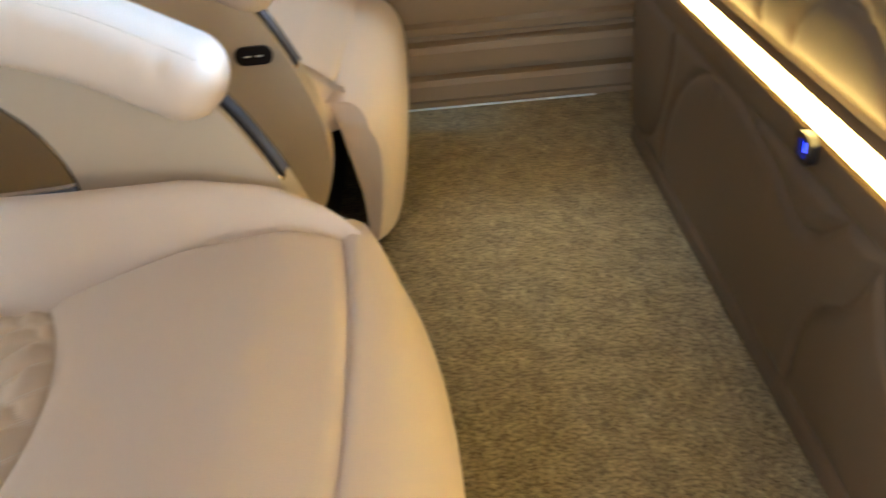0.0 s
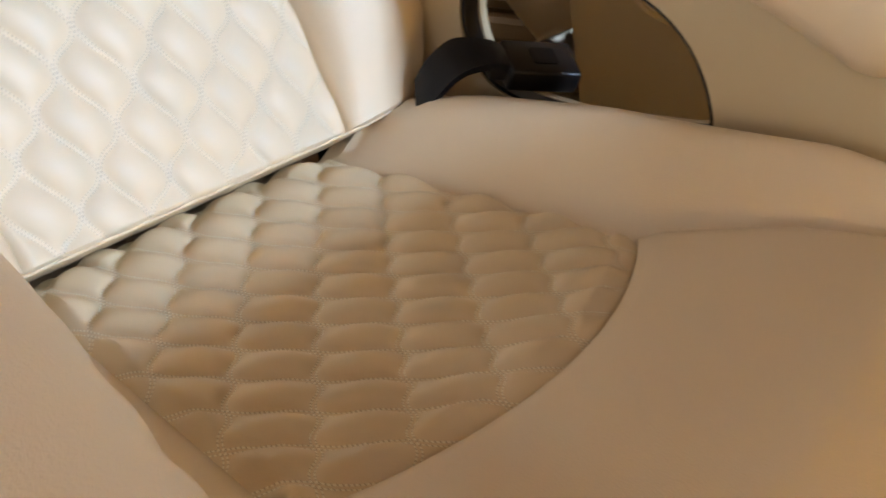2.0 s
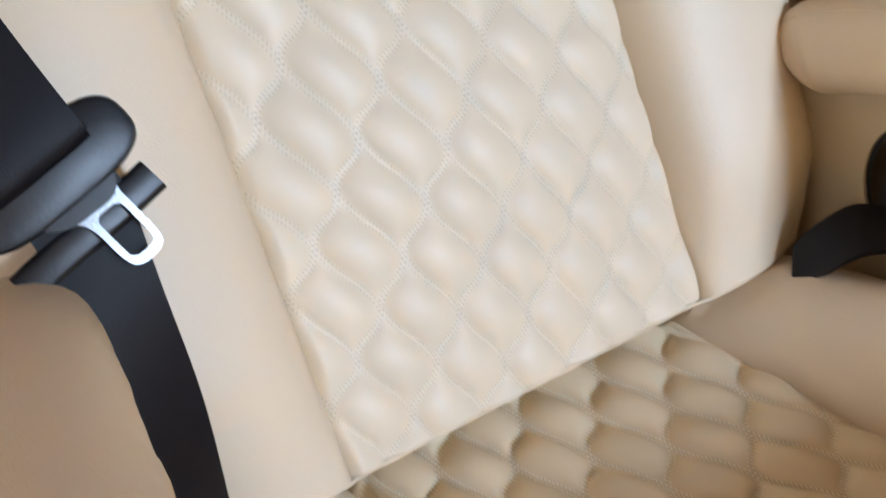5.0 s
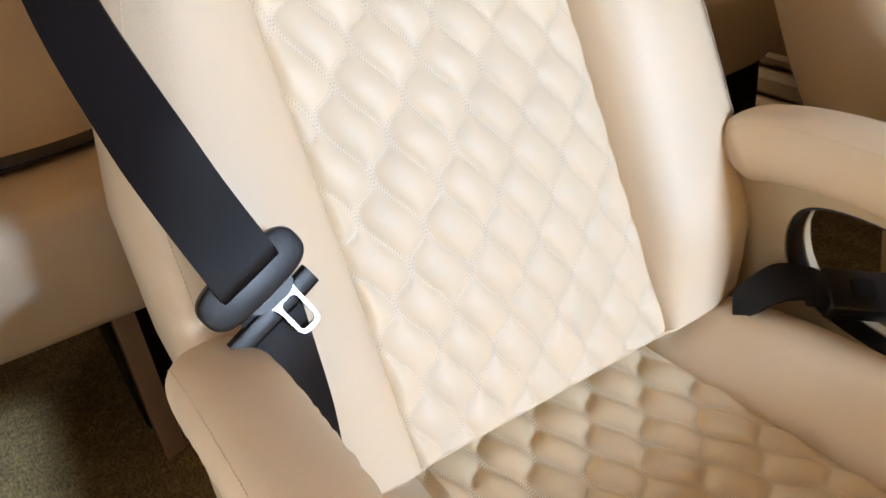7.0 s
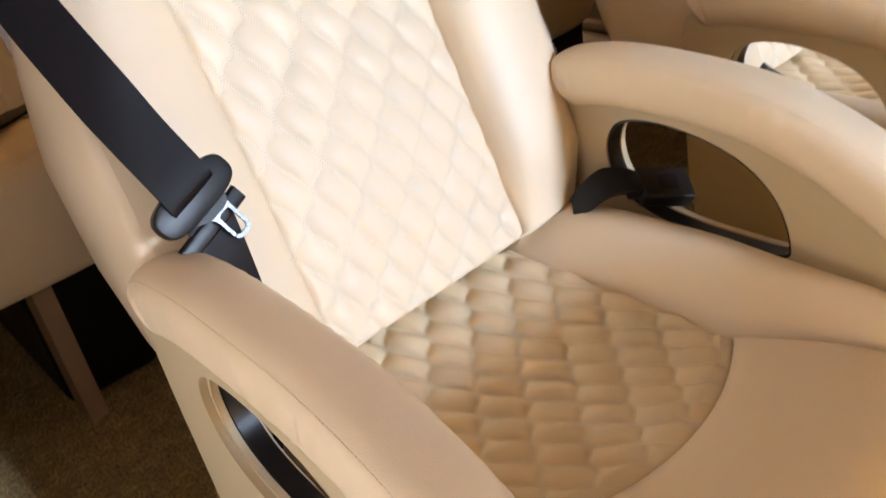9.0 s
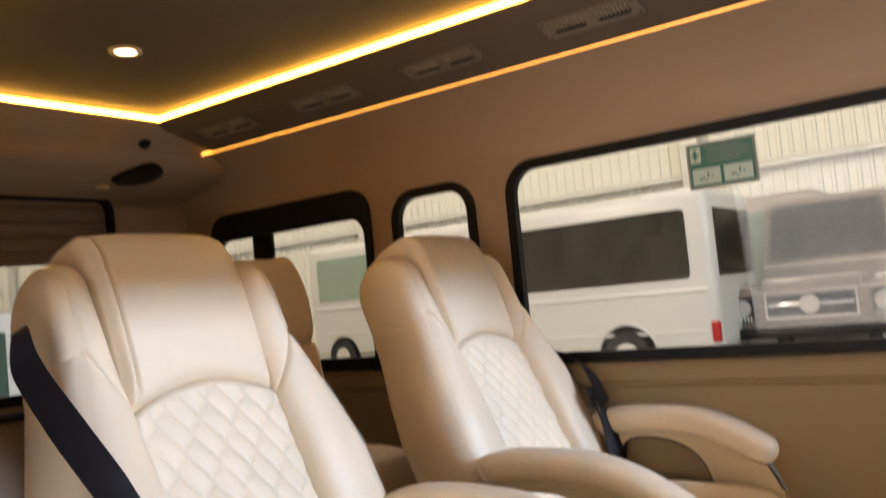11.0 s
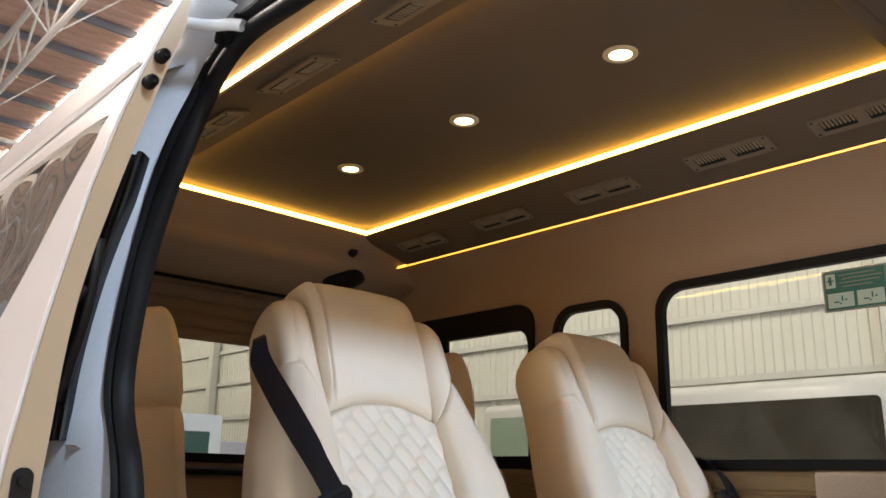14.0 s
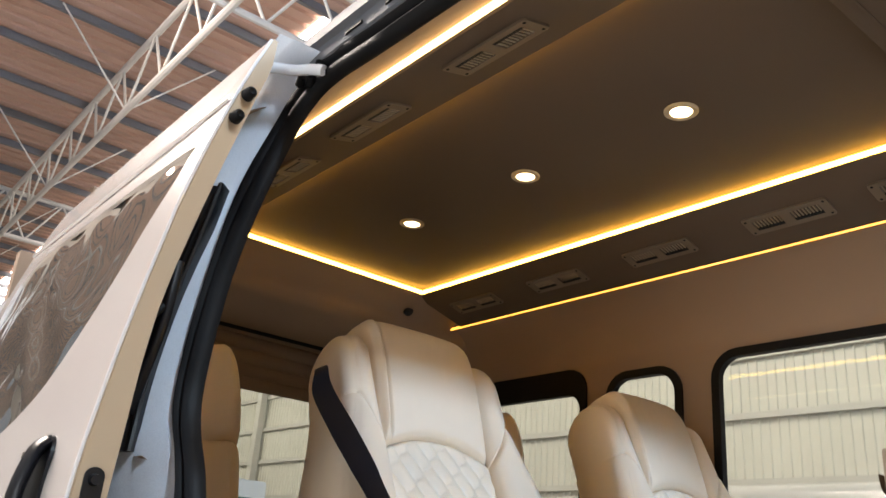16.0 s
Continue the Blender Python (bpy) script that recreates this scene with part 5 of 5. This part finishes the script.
DWIN = [tuple(p) for p in DWIN]


def door_skin(bm):
    """The door's outer sheet with its raised waist and roof edge."""
    out = [(-2.0, z) for z in DZ[::-1]] + [(-0.585 - (0.006 if z > 1.45 else 0), z) for z in DZ]
    plate(bm, out, [DWIN], lambda a, b, d: (a, DOOR_OUT(b) + d, b), 0.010)


bm = B()
door_skin(bm)
part("skin", bm, roof_tinted_paint, door)
bm = B()
grid(bm, lambda z, k: (-0.586 + (0.004 if k == 1 else 0), DOOR_OUT(z) + 0.003 + (DOOR_IN(z) - DOOR_OUT(z) - 0.003) * (0, 0.08, 0.92, 1)[k], z), steps(-0.3, 1.495, 60), [0, 1, 2, 3])
grid(bm, lambda z, k: (-0.587 - 1.4 * k, DOOR_IN(z), z), DZ, [0, 1])
part("edge", bm, door_tan, door, "tan painted front edge of the door")
bm = B()
sweep(bm, [(-0.583, DOOR_OUT(z) + 0.001, z) for z in steps(-0.3, 1.49, 50)], ellipse(0.0035, 0.0035, 8), up=(1, 0, 0))
part("hem", bm, roof_tinted_paint, door, "folded hem of the door skin")
bm = B()
grid(bm, lambda x, z: (x, DOOR_OUT(z) + 0.011 + 0.0046 * math.sin(27 * z + 9 * x + 2.2 * math.sin(7 * x + 3 * z)) + 0.0018 * math.sin(31 * x - 17 * z + 1.5 * math.sin(11 * z)), z),
     steps(-1.93, -0.655, 110), steps(0.62, 1.275, 70))
part("pane", bm, door_glass, door, "dark tinted door glass")
bm = B()
sweep(bm, [(x, DOOR_OUT(1.33) - 0.004, 1.33) for x in steps(-2.0, -0.60, 6)], ellipse(0.004, 0.007, 8), up=(0, 0, 1))
part("drip_moulding", bm, roof_tinted_paint, door)
for z in (1.340, 1.281):
    bm = B()
    grid(bm, lambda r, a: (-0.582 + (0.0, 0.012, 0.022, 0.026, 0.022)[r], (DOOR_OUT(z) + DOOR_IN(z)) / 2 + (0.0135, 0.0125, 0.011, 0.007, 0.0)[r] * math.cos(a), z + (0.0135, 0.0125, 0.011, 0.007, 0.0)[r] * math.sin(a)), [0, 1, 2, 3, 4], steps(0, 2 * math.pi, 18))
    part("bump_stop", bm, rubber, door, "black rubber stop")
bm = B()
plate(bm, rrect(-0.825, -0.735, 0.40, 0.652, 0.040), [], lambda a, b, d: (a, DOOR_OUT(b) - 0.004 + d, b), 0.006)
hd = part("handle_cup", bm, black_plastic, door, "black outside handle recess")
bm = B()
sweep(bm, cat([(-0.778, DOOR_OUT(0.635) - 0.004, 0.640), (-0.778, DOOR_OUT(0.62) - 0.020, 0.615), (-0.778, DOOR_OUT(0.5) - 0.026, 0.53), (-0.778, DOOR_OUT(0.45) - 0.006, 0.42)], 5), ellipse(0.032, 0.012, 16), up=(0, 1, 0))
part("handle_grip", bm, black_plastic, hd)
bm = B()
plate(bm, rrect(-1.034, -1.002, 0.45, 0.592, 0.015), [], lambda a, b, d: (-0.579 + d, a, b), -0.006)
lt = part("latch_plate", bm, black_plastic, door, "black latch plate on the door's edge")
bm = B()
bmesh.ops.create_cone(bm, cap_ends=True, segments=16, radius1=0.010, radius2=0.008, depth=0.012, matrix=Matrix.Translation((-0.574, -1.018, 0.572)) @ pose(0, 0, 0, 0, 90, 0))
part("latch_screw", bm, black_plastic, lt)

guide = thing("door_guide", "black plastic guide with a curved grip between door and pillar", "door trim", kind="structure")
bm = B()
sweep(bm, cat([(-0.715, -0.912, 1.00), (-0.712, -0.918, 0.89), (-0.752, -0.922, 0.79), (-0.785, -0.922, 0.72)], 6), rrect(-0.028, 0.028, -0.010, 0.010, 0.006, 3), up=(0, 1, 0.15))
part("backing", bm, black_plastic, guide)
bm = B()
sweep(bm, cat([(-0.690, -0.925, 0.905), (-0.695, -0.945, 0.880), (-0.722, -0.950, 0.82), (-0.745, -0.932, 0.79)], 6), ellipse(0.008, 0.010, 10), up=(0, 1, 0.1))
part("grip", bm, rubber, guide)

# ---------- the hall ----------
GZ = -0.55
bm = B()
grid(bm, lambda x, y: (x, y, GZ), [-400, -30, 0, 30, 400], [-400, -30, 0, 30, 400])
solo("ground", bm, concrete, "grey concrete floor of the hall", "ground", kind="structure")


def corrugated(bm, p0, along, up, length, height, pitch=0.22, depth=0.035):
    n = int(length / pitch)
    a, u = V(along), V(up)
    nn = a.cross(u).normalized()
    pts = []
    for i in range(n):
        for t, d in ((0, 0), (0.30, 0), (0.38, 1), (0.62, 1), (0.70, 0)):
            pts.append(((i + t) * pitch, d * depth))
    grid(bm, lambda k, v: V(p0) + a * pts[k][0] + u * height * v + nn * pts[k][1], list(range(len(pts))), [0, 1])


WY = 15.5
bm = B()
corrugated(bm, (-50, WY, GZ), (1, 0, 0), (0, 0, 1), 76, 9.5)
solo("hall_wall", bm, sheet_metal, "pale corrugated metal wall of the hall", "wall", kind="structure")
for z in (2.80, 4.23, 5.58, 6.95):
    bm = B()
    box(bm, -50, 26, WY - 0.16, WY - 0.06, z - 0.07, z + 0.07)
    solo("wall_girt", bm, steel, "horizontal steel rail along the metal wall", "girt", "wall girts")
for x in (-40, -32, -24, -13.5, -4.86, 4.2, 12):
    bm = B()
    box(bm, x - 0.18, x + 0.18, WY - 0.45, WY - 0.17, GZ, 9)
    solo("hall_column", bm, steel, "pale painted steel column of the hall", "column", "hall columns")
bm = B()
corrugated(bm, (-49, WY, GZ), (0, -1, 0), (0, 0, 1), 34, 9.5, 0.3)
solo("hall_end_wall", bm, sheet_metal, "pale corrugated end wall of the hall", "wall", kind="structure")
RZ = 8.6
bm = B()
corrugated(bm, (-50, -12, RZ), (1, 0, 0), (0, 1, 0), 76, 28, 0.30, 0.05)
solo("hall_roof", bm, roof_sheet, "brown corrugated roof sheets seen from below", "roof", kind="structure")
for i in range(38):
    bm = B()
    x = -48 + i * 1.5
    box(bm, x - 0.035, x + 0.035, -12, WY, RZ - 0.17, RZ - 0.03)
    solo("purlin", bm, purlin_steel, "grey steel purlin under the roof", "purlin", "roof purlins")


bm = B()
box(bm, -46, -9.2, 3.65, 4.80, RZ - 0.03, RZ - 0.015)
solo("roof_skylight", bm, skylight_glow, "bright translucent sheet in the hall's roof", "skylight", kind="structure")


def make_truss(p0, p1, name, depth=1.1, n=20):
    t = thing(name, "pale steel lattice truss under the roof", "truss", group="roof trusses")
    a, b = V(p0), V(p1)
    d = (b - a) / n

    def bar(p, q, r, nm):
        bm = B()
        sweep(bm, [p, q], ellipse(r, r, 8), up=(0.3, 0.2, 1) if abs((V(q) - V(p)).normalized().z) < 0.9 else (1, 0.2, 0))
        part(nm, bm, steel, t)

    bar(a, b, 0.055, "lower_chord")
    bar(a + V((0, 0, depth)), b + V((0, 0, depth)), 0.055, "upper_chord")
    for i in range(n):
        p = a + d * i
        bar(p, p + d * 0.5 + V((0, 0, depth)), 0.024, "web")
        bar(p + d * 0.5 + V((0, 0, depth)), p + d, 0.024, "web")
        if i % 3 == 0:
            for k in (-1, 1):
                bar(p, p + V((-d.y, d.x, 0)).normalized() * (1.3 * k) + V((0, 0, depth + 0.3)), 0.016, "brace")
    return t


make_truss((-29, 1.7, 7.0), (20, 1.7, 7.0), "roof_truss", n=34)
make_truss((-8.1, -11, 7.1), (-8.1, WY, 7.1), "roof_truss", n=20)
make_truss((-20, -11, 7.1), (-20, WY, 7.1), "roof_truss", n=20)


# ---------- parked vehicles ----------
def make_wheel(parent, x, y, r):
    bm = B()
    bmesh.ops.create_cone(bm, cap_ends=True, segments=28, radius1=r, radius2=r, depth=0.22, matrix=Matrix.Translation((x, y, GZ + r)) @ pose(0, 0, 0, 90, 0, 0))
    w = part("wheel", bm, tyre_rubber, parent)
    bm = B()
    bmesh.ops.create_cone(bm, cap_ends=True, segments=20, radius1=r * 0.6, radius2=r * 0.55, depth=0.235, matrix=Matrix.Translation((x, y, GZ + r)) @ pose(0, 0, 0, 90, 0, 0))
    part("rim", bm, steel, w)


def make_minibus(x0, x1, y, top, label, n_win=1, glass=None):
    t = thing("minibus", label, "minibus", group="parked minibuses")
    bm = B()
    box(bm, x0, x1, y, y + 1.95, GZ + 0.32, top, 0.16, 4)
    part("body", bm, bus_paint, t)
    w = (x1 - 0.28 - x0 - 0.3) / n_win
    for i in range(n_win):
        bm = B()
        plate(bm, rrect(x0 + 0.3 + i * w, x0 + 0.26 + (i + 1) * w, top - 1.20, top - 0.28, 0.07), [], lambda a, b, d: (a, y - 0.012 + d, b), 0.02)
        part("window", bm, glass or bus_glass, t, "tinted side window")
    bm = B()
    box(bm, x1 - 0.12, x1 - 0.02, y - 0.015, y + 0.1, top - 2.05, top - 1.78, 0.02)
    part("tail_light", bm, red_lens, t, "red tail light")
    bm = B()
    sweep(bm, [(x0 + 0.2, y - 0.004, top - 1.90), (x1 - 0.14, y - 0.004, top - 1.90)], ellipse(0.012, 0.022, 8), up=(0, 0, 1))
    part("side_moulding", bm, bus_paint, t)
    bm = B()
    plate(bm, rrect(x1 - 1.02, x1 - 0.80, top - 1.66, top - 1.54, 0.02), [], lambda a, b, d: (a, y - 0.006 + d, b), 0.01)
    part("filler_flap", bm, steel, t, "small grey flap")
    bm = B()
    sweep(bm, [(x1 - 1.3 + 0.44 * math.cos(a), y - 0.002, GZ + 0.34 + 0.44 * math.sin(a)) for a in steps(0.1, math.pi - 0.1, 20)], ellipse(0.02, 0.03, 8), up=(0, 1, 0))
    part("wheel_arch", bm, bus_paint, t)
    bm = B()
    box(bm, x1 - 0.02, x1 + 0.012, y + 0.18, y + 1.77, top - 1.2, top - 0.3, 0.005)
    part("end_window", bm, screen_glass, t)
    bm = B()
    sweep(bm, [(x0 + 0.1, y - 0.006, top - 1.36), (x1 - 0.10, y - 0.006, top - 1.36)], ellipse(0.016, 0.035, 10), up=(0, 0, 1))
    part("waist_crease", bm, bus_paint, t)
    for x in (x0 + 0.9, x1 - 1.3):
        bm = B()
        plate(bm, [(x + 0.42 * math.cos(a), GZ + 0.34 + 0.42 * math.sin(a)) for a in steps(-0.06, math.pi + 0.06, 24)], [], lambda a, b, d: (a, y - 0.003 + d, b), 0.02)
        part("arch_liner", bm, rubber, t, "black wheel housing")
        make_wheel(t, x, y + 0.06, 0.34)
    return t


make_minibus(-8.4, -2.85, 9.5, 1.98, "white minibus with dark tinted windows")
bm = B()
t3 = thing("coach", "grey coach with a tall green-tinted windscreen", "coach")
box(bm, -4.6, -2.0, 12.2, 15.0, GZ + 0.3, 1.95, 0.18, 4)
part("body", bm, suv_paint, t3)
bm = B()
plate(bm, rrect(-4.4, -2.2, 0.45, 1.70, 0.12), [], lambda a, b, d: (a, 12.19 + d, b), 0.02)
part("windscreen", bm, coach_glass, t3)
bm = B()
sweep(bm, cat([(-2.05, 12.15, 1.5), (-1.85, 12.0, 1.45), (-1.80, 11.95, 1.25)], 5), ellipse(0.04, 0.04, 8))
part("mirror_arm", bm, black_plastic, t3)
make_minibus(-12.62, -6.6, 12.0, 2.18, "white van with green tinted windows parked behind", 3, coach_glass)


def make_suv(x0, x1, y):
    t = thing("off_road_car", "boxy beige off-road car with a chrome grille", "car")
    xm = (x0 + x1) / 2
    bm = B()
    box(bm, x0 + 0.06, x1 - 0.06, y, y + 4.2, GZ + 0.45, 0.50, 0.05, 3)
    box(bm, x0 + 0.10, x1 - 0.10, y + 1.40, y + 4.2, 0.45, 0.84, 0.05, 3)
    part("body", bm, suv_paint, t)
    bm = B()

    def cab(k, a):
        z = 0.80 + 1.0 * k
        return V((xm + a * ((x1 - x0) / 2 - 0.12 - 0.09 * k), y + 1.42 + 0.26 * k, z))

    grid(bm, cab, [0, 0.04, 0.90, 1], [-1, 1])
    grid(bm, lambda k, s2: V((x0 + 0.12 + 0.09 * k, y + 1.42 + 0.26 * k + s2 * 2.6, 0.80 + 1.0 * k)), [0, 1], [0, 1])
    grid(bm, lambda k, s2: V((x1 - 0.12 - 0.09 * k, y + 1.42 + 0.26 * k + s2 * 2.6, 0.80 + 1.0 * k)), [0, 1], [0, 1])
    grid(bm, lambda s1, s2: V((x0 + 0.21 + s1 * (x1 - x0 - 0.42), y + 1.68 + s2 * 2.5, 1.80)), [0, 1], [0, 1])
    part("cab", bm, suv_paint, t)
    bm = B()
    grid(bm, lambda k, a: cab(0.10 + 0.80 * k, a * 0.90) + V((0, -0.012, 0.004)), [0, 1], [-1, 1])
    part("windscreen", bm, screen_glass, t, "dark sloping windscreen")
    bm = B()
    box(bm, xm - 0.62, xm + 0.62, y + 0.03, y + 1.42, 0.45, 0.66, 0.05, 3)
    part("bonnet", bm, suv_paint, t)
    for sx in (-1, 1):
        bm = B()
        cx = xm + sx * ((x1 - x0) / 2 - 0.16)
        box(bm, cx - 0.17, cx + 0.17, y + 0.05, y + 1.5, 0.30, 0.56, 0.05, 3)
        box(bm, cx - 0.20, cx + 0.20, y + 0.25, y + 1.6, 0.02, 0.22, 0.05, 3)
        part("wing", bm, suv_paint, t)
        bm = B()
        box(bm, cx - 0.10, cx + 0.10, y + 0.12, y + 0.36, 0.55, 0.615, 0.02, 3)
        part("indicator", bm, chrome, t, "clear indicator lamp on the wing")
        bm = B()
        plate(bm, rrect(cx - 0.155, cx + 0.155, 0.10, 0.44, 0.03), [], lambda a, b, d: (a, y - 0.015 + d, b), 0.03)
        hl = part("headlight", bm, black_plastic, t, "square black headlight with a round lens")
        bm = B()
        bmesh.ops.create_cone(bm, cap_ends=True, segments=24, radius1=0.105, radius2=0.12, depth=0.05, matrix=Matrix.Translation((cx, y - 0.03, 0.29)) @ pose(0, 0, 0, 90, 0, 0))
        part("lens", bm, chrome, hl)
        bm = B()
        for k in range(6):
            box(bm, cx - 0.12 + k * 0.042, cx - 0.10 + k * 0.042, y - 0.03, y - 0.012, 0.115, 0.165)
        part("running_light", bm, sign_white, hl)
        make_wheel(t, cx, y + 0.9, 0.38)
    bm = B()
    box(bm, xm - 0.56, xm + 0.56, y - 0.03, y + 0.02, 0.13, 0.46, 0.02)
    g = part("grille", bm, black_plastic, t)
    for z in (0.20, 0.30, 0.40):
        bm = B()
        box(bm, xm - 0.53, xm + 0.53, y - 0.05, y - 0.028, z - 0.026, z + 0.026, 0.008)
        part("grille_bar", bm, chrome if z == 0.30 else black_plastic, g)
    bm = B()
    plate(bm, rrect(xm - 0.575, xm + 0.575, 0.115, 0.475, 0.03), [rrect(xm - 0.545, xm + 0.545, 0.150, 0.445, 0.02)], lambda a, b, d: (a, y - 0.045 + d, b), 0.03)
    part("grille_surround", bm, chrome, g, "thin chrome grille surround")
    bm = B()
    bmesh.ops.create_cone(bm, cap_ends=True, segments=28, radius1=0.135, radius2=0.125, depth=0.03, matrix=Matrix.Translation((xm, y - 0.07, 0.30)) @ pose(0, 0, 0, 90, 0, 0))
    part("emblem", bm, chrome, g, "plain round chrome emblem")
    bm = B()
    box(bm, x0 - 0.02, x1 + 0.02, y - 0.16, y + 0.1, GZ + 0.42, 0.02, 0.05, 3)
    bp = part("bumper", bm, black_plastic, t)
    bm = B()
    box(bm, xm - 0.26, xm + 0.26, y - 0.185, y - 0.160, -0.12, -0.01, 0.006)
    part("plate_holder", bm, black_plastic, bp)
    return t


make_suv(-2.97, -0.90, 10.4)

# things seen through the rear window
board = thing("display_board", "grey framed board with a dark green panel on a stand", "board")
bm = B()
plate(bm, rrect(0.95, 1.74, 0.30, 1.03, 0.03), [], lambda a, b, d: (-5.2 - d, a, b), 0.04)
part("frame", bm, steel, board)
bm = B()
plate(bm, rrect(1.02, 1.64, 0.42, 0.90, 0.01), [], lambda a, b, d: (-5.195 - d, a, b), 0.004)
part("panel", bm, board_green, board)
for yy in (1.05, 1.64):
    bm = B()
    box(bm, -5.25, -5.22, yy - 0.02, yy + 0.02, GZ, 0.35)
    part("stand", bm, steel, board)

truck = thing("parked_truck", "grey-violet truck body with yellow marks on its side", "truck")
bm = B()
box(bm, -13.5, -9.6, 2.4, 6.4, GZ + 0.5, 1.02, 0.03)
part("body", bm, truck_paint, truck)
for k, (a, b) in enumerate(((3.95, 4.03), (4.06, 4.14), (4.24, 4.29), (4.33, 4.44), (4.48, 4.58), (4.63, 4.68), (4.72, 4.81))):
    bm = B()
    box(bm, -9.598, -9.592, a, b, 0.62, 0.80)
    part("mark", bm, gold_mark, truck, "plain yellow bar")
for yy in (2.9, 5.9):
    make_wheel(truck, -11.0, yy, 0.45)
